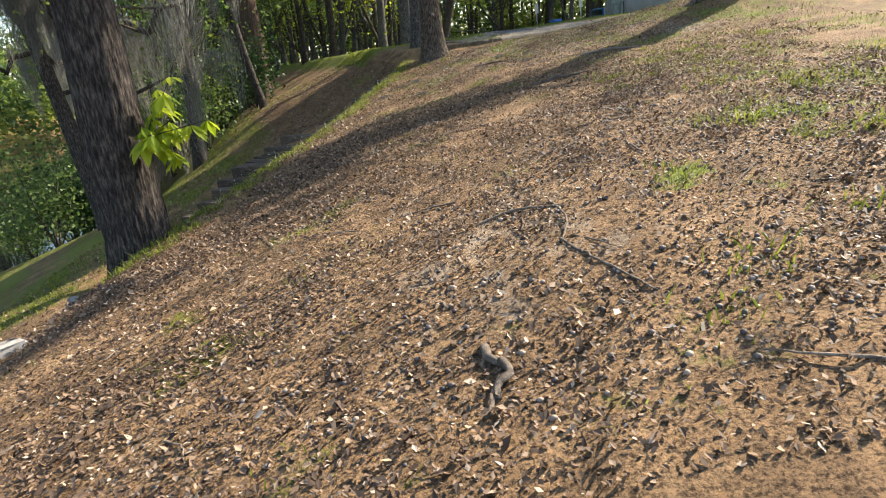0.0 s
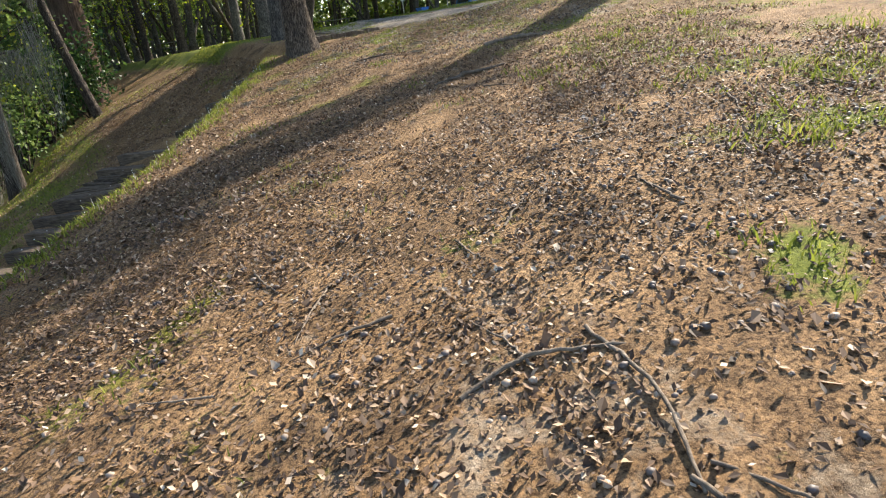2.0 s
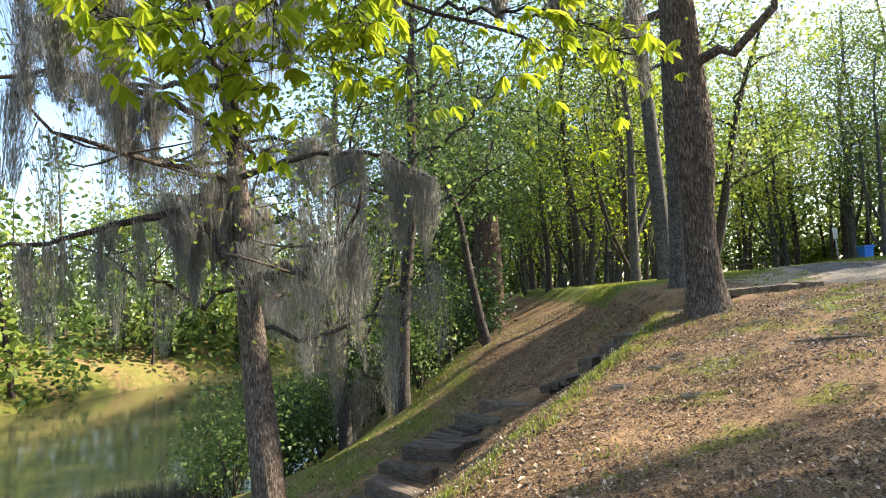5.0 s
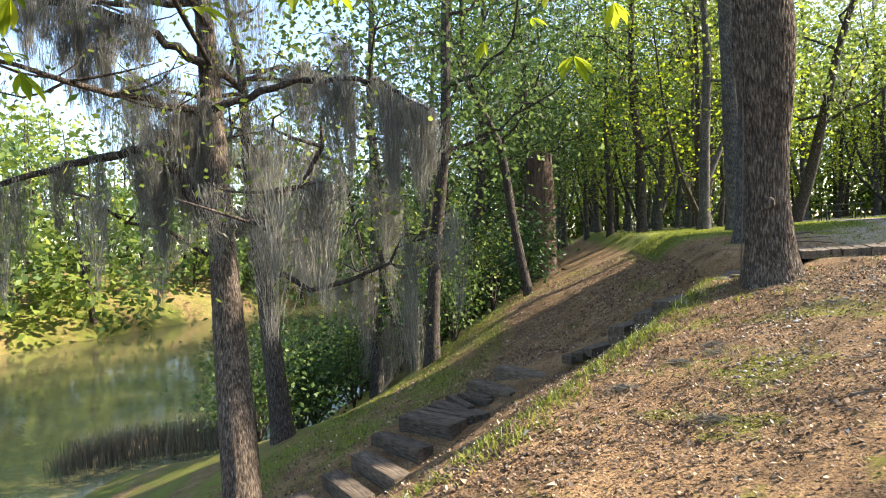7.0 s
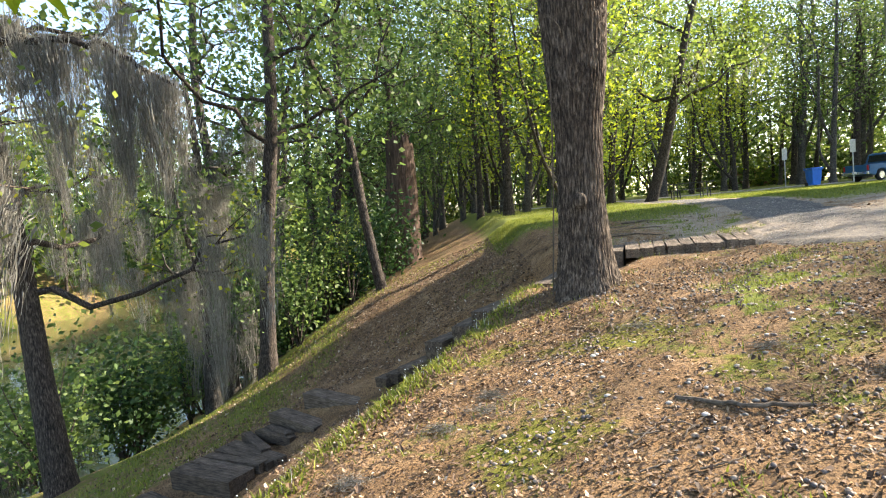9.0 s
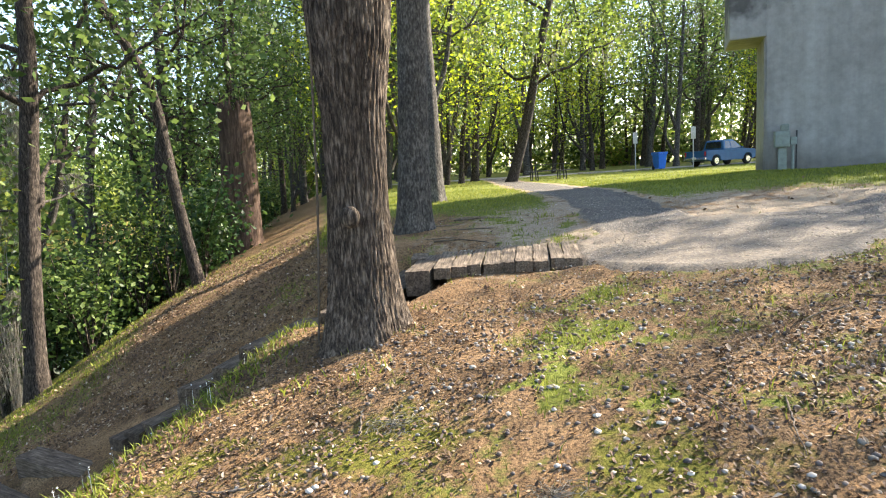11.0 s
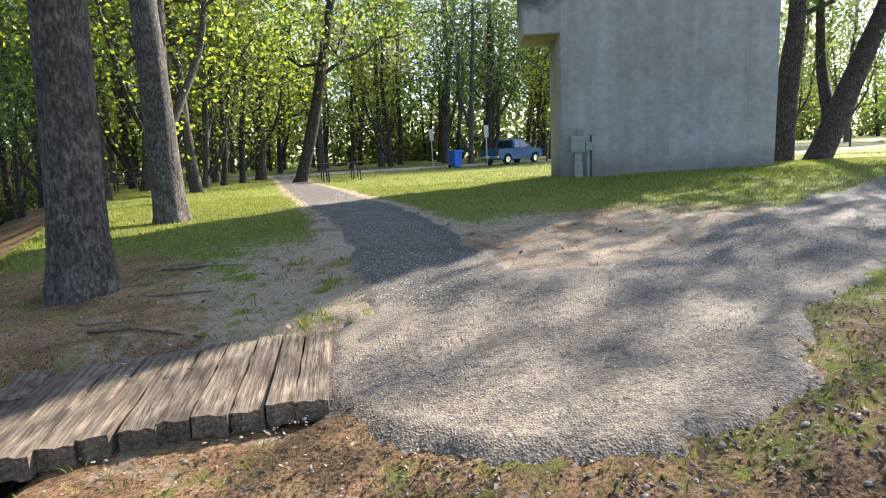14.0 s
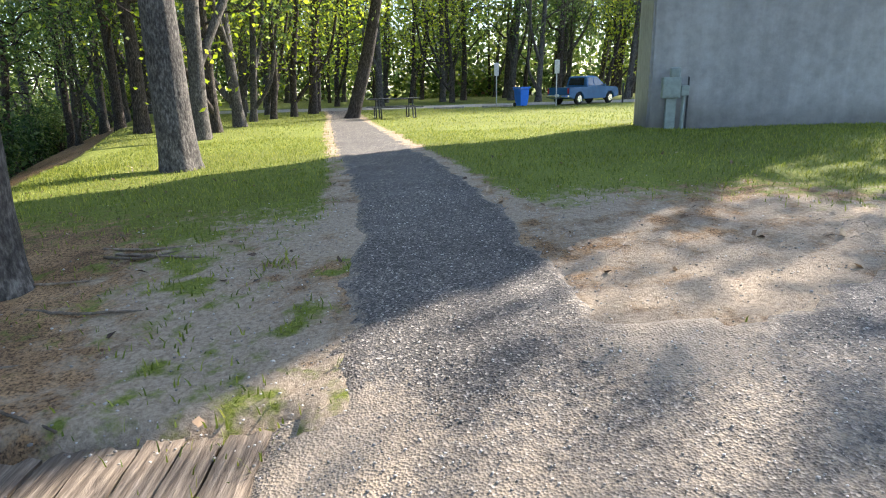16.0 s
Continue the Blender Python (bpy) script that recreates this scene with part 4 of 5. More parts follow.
def leafy_bough():
    """The bough that hangs over the walk with bright young leaves; it springs from the slender oak."""
    r = np.random.RandomState(77)
    owner = bpy.data.objects["oak_tree.002"]
    inv = np.array(owner.matrix_basis.inverted())
    local = lambda p: np.asarray(p, float) @ inv[:3, :3].T + inv[:3, 3]
    runs = [[(-7.2, 12.2, 4.9), (-5.4, 10.2, 5.2), (-3.9, 8.4, 4.8), (-2.7, 7.9, 4.3), (-1.8, 8.4, 4.0), (-1.1, 9.1, 3.75), (-0.5, 9.5, 3.7)],
            [(-3.6, 8.2, 4.7), (-3.2, 7.6, 4.2), (-2.9, 7.4, 3.75), (-2.8, 7.5, 3.3)],
            [(-4.4, 8.9, 5.0), (-3.9, 7.8, 4.5), (-3.5, 7.2, 4.0), (-3.3, 7.0, 3.7)],
            [(-2.6, 7.95, 4.3), (-2.1, 7.8, 4.0), (-1.9, 7.8, 3.6)],
            [(-1.7, 8.5, 4.0), (-1.0, 8.6, 3.8), (-0.5, 8.6, 3.5)],
            [(-3.0, 8.0, 4.45), (-2.5, 7.5, 4.1), (-2.3, 7.4, 3.7)]]
    spots = []
    for k, run in enumerate(runs):
        p = spline(run, 26) + np.concatenate([np.zeros((1, 3)), r.normal(0, 0.02, (25, 3))])
        part("bough", mesh_np("bough", *tube(local(p), np.linspace(0.04 if k == 0 else 0.016, 0.004, 26), 6), smooth=True), BARK_DARK, owner)
        for q in p[12 if k == 0 else 8::2]:
            for j in range(2 if k in (0, 4) else 3):
                d = r.normal(0, 1, 3) * (0.2, 0.2, 0.1) + (0, 0, -0.1)
                tw = spline([q, q + d * 0.6, q + d + (0, 0, -0.05)], 4)
                part("twig", mesh_np("twig", *tube(local(tw), np.linspace(0.005, 0.002, 4), 4)), BARK_DARK, owner)
                spots += [tw[-1], tw[-2] + r.normal(0, 0.03, 3)]
    for c, w in (((-1.74, 8.8, 3.42), 5), ((-1.3, 8.75, 3.4), 5), ((-1.17, 9.2, 3.48), 5), ((-1.0, 9.6, 3.13), 4), ((-0.5, 8.6, 3.34), 7), ((-0.42, 9.6, 3.4), 5),
                 ((-3.1, 7.0, 3.5), 9), ((-2.85, 7.25, 3.6), 12), ((-2.75, 7.6, 3.22), 9), ((-2.7, 7.7, 3.05), 6), ((-2.5, 7.7, 3.45), 12), ((-2.15, 7.85, 3.6), 12),
                 ((-1.95, 8.1, 3.42), 9), ((-2.65, 7.5, 3.6), 12), ((-3.0, 7.2, 3.4), 7), ((-1.8, 8.0, 3.65), 7), ((-3.2, 6.8, 3.6), 6)):
        for _ in range(w):
            e = np.array(c) + r.normal(0, 0.13, 3)
            near = min(spots[:200], key=lambda q: np.sum((q - e) ** 2))
            part("twig", mesh_np("twig", *tube(local(spline([near, (near + e) / 2 + (0, 0, 0.03), e], 4)), np.linspace(0.004, 0.0015, 4), 4)), BARK_DARK, owner)
            spots.append(e)
    h = Heap()
    h.add(*palmate(r, local(np.array(spots)), 0.125))
    tagged(part("foliage", h.mesh("foliage"), LEAF_BRIGHT, owner, "bright backlit young leaves"), kind="stuff")
    hang = np.array([(-1.0, 9.1, 4.2), (-1.4, 8.8, 4.3), (-2.0, 8.3, 4.4), (-2.6, 7.9, 4.3), (-3.5, 7.3, 4.3), (-0.5, 9.5, 4.2), (-4.0, 8.4, 4.9), (-4.2, 7.6, 4.8), (-3.6, 6.9, 4.2), (-3.3, 8.2, 4.7), (-4.4, 7.2, 4.6), (-4.6, 8.0, 4.9)])
    h = Heap()
    h.add(*moss_hang(r, local(hang), 620, 1.5, 0.002, 0.05))
    tagged(part("moss", h.mesh("moss"), MOSS, owner), kind="stuff")


leafy_bough()


def mossy_limb():
    """The crooked limb of the slender oak, thickly hung with moss towards the river."""
    r = np.random.RandomState(41)
    owner = bpy.data.objects["oak_tree.002"]
    inv = np.array(owner.matrix_basis.inverted())
    local = lambda p: np.asarray(p, float) @ inv[:3, :3].T + inv[:3, 3]
    runs = [([(-6.95, 12.0, 2.4), (-7.3, 11.85, 3.0), (-7.75, 11.6, 3.75), (-8.3, 11.0, 3.5), (-8.9, 10.2, 3.2), (-9.4, 9.4, 3.1)], 0.11),
            ([(-7.7, 11.65, 3.7), (-7.5, 11.85, 4.05), (-7.15, 12.15, 4.3)], 0.08),
            ([(-7.2, 12.2, 4.8), (-7.6, 11.2, 5.4), (-8.4, 9.8, 5.6), (-8.9, 8.8, 5.2)], 0.07),
            ([(-7.25, 12.25, 5.5), (-6.6, 11.0, 6.0), (-6.8, 9.6, 6.0), (-6.9, 8.8, 5.5)], 0.06),
            ([(-7.1, 12.15, 4.2), (-5.9, 12.9, 4.6), (-4.9, 13.3, 4.4), (-4.2, 13.5, 3.9)], 0.06)]
    hang = []
    for run, r0 in runs:
        p = spline(run, 24)
        p[1:-1] += r.normal(0, 0.03, (22, 3))
        part("limb", mesh_np("limb", *tube(local(p), np.linspace(r0, 0.02, 24), 8, bark_shape(3, 9, 0.12, 0, 1)), smooth=True), BARK_DARK, owner)
        hang += list(p[8:])
    hang = np.array(hang)
    h = Heap()
    h.add(*moss_hang(r, local(hang[r.randint(0, len(hang), 70)]), 520, 2.1, 0.0028, 0.085))
    tagged(part("moss", h.mesh("moss"), MOSS, owner), kind="stuff")


mossy_limb()


def verge_sprout():
    """Fresh leaves that sprout from the dark oak on the verge."""
    r = np.random.RandomState(5)
    owner = bpy.data.objects["oak_tree.001"]
    inv = np.array(owner.matrix_basis.inverted())
    local = lambda p: np.asarray(p, float) @ inv[:3, :3].T + inv[:3, 3]
    ends = []
    for k in range(12):
        e = np.array((-2.45, 5.2, 1.12)) + r.normal(0, 1, 3) * (0.25, 0.2, 0.17)
        p = spline([(-2.92, 5.2, 0.75), (-2.72, 5.2, 1.05), e], 8)
        part("twig", mesh_np("twig", *tube(local(p), np.linspace(0.008, 0.003, 8), 5)), BARK_DARK, owner)
        ends += [e, p[5], p[6]]
    h = Heap()
    h.add(*palmate(r, local(np.array(ends)), 0.19))
    part("foliage", h.mesh("foliage"), LEAF_BRIGHT, owner, "bright young leaves")


verge_sprout()


def snag():
    """A broken dead trunk."""
    r = np.random.RandomState(9)
    ob = thing("dead_trunk", foot(-9.6, 30.6), "tall broken dead trunk with reddish weathered wood", "dead tree")
    p = spline([(0, 0, -0.4), (0.05, 0, 2), (0.12, 0.05, 5.2)], 40)
    v, q, t = tube(p, np.linspace(0.66, 0.58, 40), 48, bark_shape(4, 26, 0.12, 0.35, 0.5))
    top = np.arange(len(v) - 49, len(v) - 1)
    v[top, 2] += r.uniform(-0.35, 0.25, 48)
    v[-1, 2] -= 0.5
    part("trunk", mesh_np("trunk", v, q, t, True), BARK_RED, ob)
    for k in range(5):
        a = r.uniform(0, 6.28)
        part("splinter", mesh_np("splinter", *tube([(0.1 + 0.42 * np.cos(a), 0.42 * np.sin(a), 4.8), (0.1 + 0.46 * np.cos(a), 0.46 * np.sin(a), 5.7 + r.uniform(-0.2, 0.2))], [0.09, 0.01], 5)), BARK_RED, ob)


snag()

ROOT_AT = (6.4, 13.0)
ROOT_TREE = tree("oak_tree", foot(*ROOT_AT), "old oak with exposed roots on the crest of the hill", seed=21, bark=BARK, leaf=LEAF_SPRING, leaves=4200, leaf_size=0.15, cloud=0.75, moss=70, moss_len=1.6, moss_per=60, height=14, r0=0.42, lean=(0.5, 0.2), bend=0.1, first=0.28, limbs=11, reach=5.0, rise=0.45, sides=70, rings=100, ridges=14, depth=0.14, flare=0.8)
for k, (dx, dy, ln) in enumerate(((-1.9, -0.6, 1), (-1.2, 0.6, 1), (0.9, -0.6, 1), (-0.6, -1.1, 1), (0.2, 1.2, 1), (1.1, 0.5, 1))):
    px, py, pz = *ROOT_AT, ground(*ROOT_AT)
    run = [(f * dx + 0.08 * math.sin(9 * f + k), f * dy + 0.08 * math.cos(7 * f), ground(px + f * dx, py + f * dy) - pz + 0.16 * (1 - f) ** 2 + 0.02 - 0.1 * f ** 3) for f in (0.15, 0.35, 0.55, 0.75, 1.0, 1.15)]
    part("root", mesh_np("root", *tube(spline(run, 16), np.linspace(0.13, 0.03, 16), 8, bark_shape(k, 7, 0.2, 0, 1)), smooth=True), BARK, ROOT_TREE)

def trunk_moss():
    """Grey moss bearding the lower limbs round the old oak's trunk."""
    r = np.random.RandomState(64)
    a, d = r.uniform(0, 6.28, 46), r.uniform(0.3, 1.25, 46)
    spots = np.stack([0.1 + np.cos(a) * d, np.sin(a) * d, r.uniform(3.6, 6.2, 46)], 1)
    for k in range(0, 46, 4):
        run = spline([(0.05, 0, spots[k, 2] - 0.5), spots[k] * (0.6, 0.6, 1), spots[k]], 6)
        part("limb", mesh_np("limb", *tube(run, np.linspace(0.05, 0.012, 6), 6), smooth=True), BARK, ROOT_TREE)
    h = Heap()
    h.add(*moss_hang(r, spots, 340, 2.0, 0.004, 0.13))
    tagged(part("moss", h.mesh("moss"), MOSS, ROOT_TREE, "grey moss round the trunk"), kind="stuff")


trunk_moss()
tree("oak_tree", foot(-0.75, 19.4), "grey-barked oak with a hollow foot beside the path", seed=23, bark=BARK_GREY, leaf=LEAF_SPRING, leaves=4200, leaf_size=0.16, cloud=0.7, moss=60, moss_len=1.5, height=16, r0=0.25, lean=(0.9, 0.3), bend=0.04, first=0.42, limbs=9, reach=4.2, sides=72, rings=100, ridges=16, depth=0.09, flare=0.75)
tree("oak_tree", foot(-1.35, 24.9), "grey oak standing on the lawn edge in a ring of roots", seed=24, bark=BARK_GREY, leaf=LEAF_SPRING, leaves=3600, leaf_size=0.18, cloud=0.7, moss=50, moss_len=1.4, height=16, r0=0.27, lean=(0.0, 0.2), bend=0.1, first=0.42, limbs=9, reach=4.0, sides=54, rings=70, ridges=12, depth=0.09, flare=0.7)
tree("oak_tree", foot(14.6, 28.6, 0), "dark forked oak behind the concrete pier", seed=26, bark=BARK_DARK, leaf=LEAF_GREEN, leaves=1600, leaf_size=0.2, cloud=0.7, moss=30, moss_len=1.5, height=10.5, r0=0.32, lean=(0.9, 0.6), bend=0.3, first=0.4, limbs=7, reach=2.6, sides=24, rings=50, flare=0.35)
tree("oak_tree", foot(15.5, 28.4, 0), "dark oak leaning away from the concrete pier", seed=27, bark=BARK_DARK, leaf=LEAF_GREEN, leaves=12000, leaf_size=0.21, cloud=1.0, moss=60, moss_len=1.5, height=12, r0=0.34, lean=(6.0, 0.2), bend=0.4, first=0.35, limbs=10, reach=5.5, forks=1, sides=24, rings=50, flare=0.35)
LEANING = tree("oak_tree", foot(-0.1, 42.2), "oak leaning over the path beside a picnic table", seed=28, bark=BARK_DARK, leaf=LEAF_SPRING, leaves=4200, leaf_size=0.24, cloud=1.0, moss=70, moss_len=2.0, moss_per=20, height=15, r0=0.3, lean=(4.2, 0.5), bend=0.3, first=0.3, limbs=10, reach=5.0, sides=18, rings=30, flare=0.4)
tree("oak_tree", foot(-7.4, 24.0), "thin crooked leaning tree on the bank", seed=29, bark=BARK_DARK, leaf=LEAF_GREEN, leaves=3200, leaf_size=0.16, cloud=0.7, moss=25, height=13, r0=0.16, lean=(-2.8, 0.5), bend=0.35, first=0.38, limbs=9, reach=4.0, rise=0.9, sides=14, rings=30, flare=0.3)

# ---- woods: a few kinds of tree, set out again and again ----
KINDS = [
    tree("woodland_tree", foot(-3.0, 31.0), "slim grey woodland tree hung with moss", group="trees of the wood", seed=51, bark=BARK_GREY, leaf=LEAF_SPRING, leaves=4400, leaf_size=0.2, cloud=0.9, forks=1, moss=44, moss_len=2.0, moss_per=16,  height=17, r0=0.2, lean=(0.8, 0.3), first=0.4, limbs=9, reach=3.8, twigs=3, sides=12, rings=18, flare=0.5),
    tree("woodland_tree", foot(-3.55, 36.9), "dark woodland tree hung with moss", group="trees of the wood", seed=52, bark=BARK_GREY, leaf=LEAF_GREEN, leaves=4400, leaf_size=0.2, cloud=0.95, forks=2, moss=50, moss_len=2.2, moss_per=16, height=16, r0=0.2, lean=(-0.6, 0.5), first=0.3, limbs=9, reach=4.2, twigs=3, sides=12, rings=18, flare=0.5),
    tree("woodland_tree", foot(-6.3, 35.4), "dark green woodland tree", group="trees of the wood", seed=53, bark=BARK_DARK, leaf=LEAF_GREEN, leaves=4400, leaf_size=0.2, cloud=1.0, moss=16, moss_len=1.6, moss_per=9, height=18, r0=0.22, lean=(0.4, -0.6), first=0.25, limbs=11, reach=4.0, twigs=3, sides=12, rings=18, flare=0.4),
    tree("woodland_tree", foot(-3.15, 45.3), "slender spring-green woodland tree", group="trees of the wood", seed=54, bark=BARK_DARK, leaf=LEAF_BRIGHT, leaves=4000, leaf_size=0.18, cloud=0.95, forks=1, moss=14, moss_len=1.5, moss_per=12, height=14, r0=0.16, lean=(1.6, 0.3), bend=0.5, first=0.22, limbs=10, reach=3.6, twigs=3, sides=10, rings=16, flare=0.4),
]


def wood_places():
    r = np.random.RandomState(99)
    taken = [(-3.0, 31.0), (-3.55, 36.9), (-6.3, 35.4), (-3.15, 45.3), (-9.6, 30.6), (-0.1, 42.2)]
    out = []
    fixed = [(-3.5, 34.1), (-4.2, 41.5), (-3.7, 43.1), (-2.6, 48.3), (-9.1, 40.0), (-7.0, 42.3), (-5.8, 46), (-2.9, 52)]
    for x, y in fixed:
        out.append((x, y)); taken.append((x, y))
    tries = 0
    while len(out) < 118 and tries < 9000:
        tries += 1
        x, y = r.uniform(-42, 62), r.uniform(10, 88)
        e = float(curve(y, EDGE_Y, EDGE_X))
        west = e - 22 < x < min(e - 3.5, e * 0.55 - 3) and y > 20 and ground(x, y) > WATER_Z + 0.3
        left = y > 44 and e - 4 < x < -4 and polyline_far(np.array(x), np.array(y), PATH_LEFT) > 2.5
        north = y > 59 and -12 < x < 34
        if -11.5 < x < -5 and 22 < y < 32:
            continue
        east = y > 58 and x > 26 and r.rand() < 0.5
        if not (west or left or north or east):
            continue
        gap = 2.6 if y < 60 else 3.4
        if all((x - a) ** 2 + (y - b) ** 2 > gap ** 2 for a, b in taken):
            out.append((x, y)); taken.append((x, y))
    return out


def plant_woods():
    r = random.Random(12)
    for x, y in wood_places():
        s = r.uniform(0.75, 1.2) * (1.2 if y > 52 else 1)
        copy_thing(KINDS[r.choice((1, 2, 2) if x < -7 and y < 45 else (0, 0, 1, 2, 3))], foot(x, y) @ pose(0, 0, 0, 0, 4) @ pose(0, 0, 0, 0, 0, r.uniform(0, 360)) @ Matrix.Diagonal((s, s, s * r.uniform(0.9, 1.1), 1)))


plant_woods()


def shrub(name, at, label, seed, leaf, tall, wide, leaves, size):
    r = np.random.RandomState(seed)
    ob = thing(name, at, label, "shrub", "undergrowth on the bank")
    ends = []
    for k in range(9):
        a = r.uniform(0, 6.28)
        e = np.array([np.cos(a) * wide * r.uniform(0.2, 1), np.sin(a) * wide * r.uniform(0.2, 1), tall * r.uniform(0.5, 1)])
        p = spline([(0, 0, -0.1), e * 0.5 + r.normal(0, 0.12, 3), e], 7)
        part("stem", mesh_np("stem", *tube(p, np.linspace(0.03, 0.006, 7), 5), smooth=True), BARK_DARK, ob)
        ends += [p[3], p[4], p[5], e]
    h = Heap()
    h.add(*leaf_cloud(r, np.array(ends), leaves, size, 0.32 * wide))
    part("foliage", h.mesh("foliage"), leaf, ob)
    return ob


SHRUBS = [shrub("shrub", foot(-8.2, 25.5), "dense dark green shrub under the trees", 71, LEAF_DARK, 2.8, 1.3, 1500, 0.17),
          shrub("shrub", foot(-9.4, 22.3), "tall loose green shrub under the trees", 72, LEAF_GREEN, 3.2, 1.3, 1500, 0.14),
          shrub("shrub", foot(-10.2, 26.8), "bare twiggy shrub with few bright leaves", 73, LEAF_SPRING, 3.6, 1.1, 500, 0.12)]


def plant_shrubs():
    r = random.Random(33)
    n = 0
    while n < 105:
        y = r.uniform(16.5, 62)
        e = float(curve(y, EDGE_Y, EDGE_X))
        x = e - r.uniform(6.0 if y < 30 else 5.0, 19)
        z = ground(x, y)
        if z < WATER_Z + 0.1 or (x > -8.2 and y < 24) or (y < 19.5 and x > -12) or (x > -10.8 and y < 30.5):
            continue
        s = r.uniform(0.7, 1.35)
        copy_thing(SHRUBS[r.choice((0, 0, 1, 1, 2))], pose(x, y, z, 0, 0, r.uniform(0, 360)) @ Matrix.Diagonal((s, s, s, 1)))
        n += 1


plant_shrubs()


def far_woods():
    """The woods beyond, all round, and those across the river: too many to count."""
    r = np.random.RandomState(17)
    wood, green, pale = Heap(), Heap(), Heap()
    n = 0
    while n < 380:
        kind = r.rand()
        if kind < 0.38:
            x, y = r.uniform(-85, -48), r.uniform(-30, 110)
        elif kind < 0.85:
            x, y = r.uniform(-60, 130), r.uniform(86, 135)
        else:
            x, y = r.uniform(75, 130), r.uniform(-20, 90)
        z = ground(x, y)
        if z < WATER_Z:
            continue
        n += 1
        tall = r.uniform(11, 21)
        lean = r.normal(0, 0.6, 2)
        p = spline([(x, y, z - 0.3), (x + lean[0], y + lean[1], z + tall * 0.6), (x + lean[0] * 1.5, y + lean[1] * 1.5, z + tall)], 5)
        wood.add(*tube(p, np.linspace(r.uniform(0.16, 0.32), 0.04, 5), 6))
        m = 26
        f = r.uniform(0.03, 1.0, m) ** 0.9
        c = np.stack([p[0, 0] + lean[0] * 1.5 * f + r.normal(0, 1.7, m), p[0, 1] + lean[1] * 1.5 * f + r.normal(0, 1.7, m), z + tall * f], 1)
        (pale if r.rand() < 0.45 else green).add(*leaf_cloud(r, c, 400, 0.72, 0.9))
    for k in range(240):
        x, y = r.uniform(-70, 120), r.uniform(88, 104)
        if k < 70:
            x, y = r.uniform(-56, -48), r.uniform(-20, 100)
        c = np.stack([x + r.normal(0, 2.2, 8), y + r.normal(0, 1.5, 8), ground(x, y) + r.uniform(0, 8.0, 8)], 1)
        (pale if r.rand() < 0.4 else green).add(*leaf_cloud(r, c, 260, 0.7, 1.0))
    far = thing("far_woods", pose(0, 0, 0), "distant spring-green woods round the park", "woods", kind="stuff")
    for nm, hp, mt in (("trunks", wood, BARK_DARK), ("dark_crowns", green, LEAF_GREEN), ("pale_crowns", pale, LEAF_SPRING)):
        tagged(part(nm, hp.mesh(nm), mt, far), kind="stuff")


far_woods()

# ---- things on the lawn ----
def picnic_table():
    """A steel-framed park table with two benches; bent tube legs."""
    ob = thing("picnic_table", foot(1.9, 40.6, 12) @ Matrix.Diagonal((1.15, 1.1, 1.08, 1)), "dark steel picnic table with two fixed benches", "picnic table", "picnic tables")
    for k in range(5):
        part("slat", box(1.85, 0.135, 0.035, pose(0, -0.3 + 0.15 * k, 0.75), 0.008), STEEL_DARK, ob)
    for side in (-1, 1):
        for k in range(2):
            part("bench_slat", box(1.85, 0.125, 0.035, pose(0, side * (0.62 + 0.14 * k), 0.45), 0.008), STEEL_DARK, ob)
    for sx in (-0.62, 0.62):
        for side in (-1, 1):
            run = [(sx, side * 0.3, 0.72), (sx, side * 0.33, 0.4), (sx, side * 0.36, 0.08), (sx, side * 0.45, 0.025), (sx, side * 0.72, 0.025), (sx, side * 0.8, 0.08), (sx, side * 0.78, 0.3), (sx, side * 0.7, 0.43)]
            part("leg", mesh_np("leg", *tube(spline(run, 30), np.full(30, 0.026), 8), smooth=True), STEEL_DARK, ob)
        part("crossbar", rod((sx, -0.34, 0.42), (sx, 0.34, 0.42), 0.022), STEEL_DARK, ob)
    return ob


TABLE = picnic_table()
copy_thing(TABLE, foot(-7.8, 42.6, 35))
copy_thing(TABLE, foot(-11.5, 55.5, 80))


def waste_cart():
    ob = thing("waste_bin", foot(9.3, 50.2, 25), "blue plastic wheeled waste bin with a closed lid", "waste bin")
    bm = bmesh.new()
    rings = []
    for z, w, d in ((0.06, 0.5, 0.52), (0.5, 0.57, 0.6), (0.95, 0.64, 0.7), (0.98, 0.7, 0.76), (1.04, 0.7, 0.76)):
        rings.append([bm.verts.new((sx * w / 2, sy * d / 2, z)) for sx, sy in ((-1, -1), (1, -1), (1, 1), (-1, 1))])
    for lo, hi in zip(rings, rings[1:]):
        for i in range(4):
            bm.faces.new((lo[i], lo[(i + 1) % 4], hi[(i + 1) % 4], hi[i]))
    bm.faces.new(rings[0][::-1])
    bm.faces.new(rings[-1])
    bmesh.ops.bevel(bm, geom=[e for e in bm.edges if abs(e.verts[0].co.z - e.verts[1].co.z) > 0.2], offset=0.05, segments=3, affect="EDGES")
    part("body", bm, BLUE_PLASTIC, ob)
    lid = box(0.74, 0.8, 0.07, pose(0, 0, 1.085), 0.03)
    part("lid", lid, BLUE_PLASTIC, ob, "pale sunlit blue lid")
    part("handle", rod((-0.25, 0.42, 1.0), (0.25, 0.42, 1.0), 0.018), BLUE_PLASTIC, ob)
    for s in (-1, 1):
        part("wheel", rod((s * 0.27, 0.26, 0.12), (s * 0.33, 0.26, 0.12), 0.12, sides=20), RUBBER, ob)
    return ob


waste_cart()


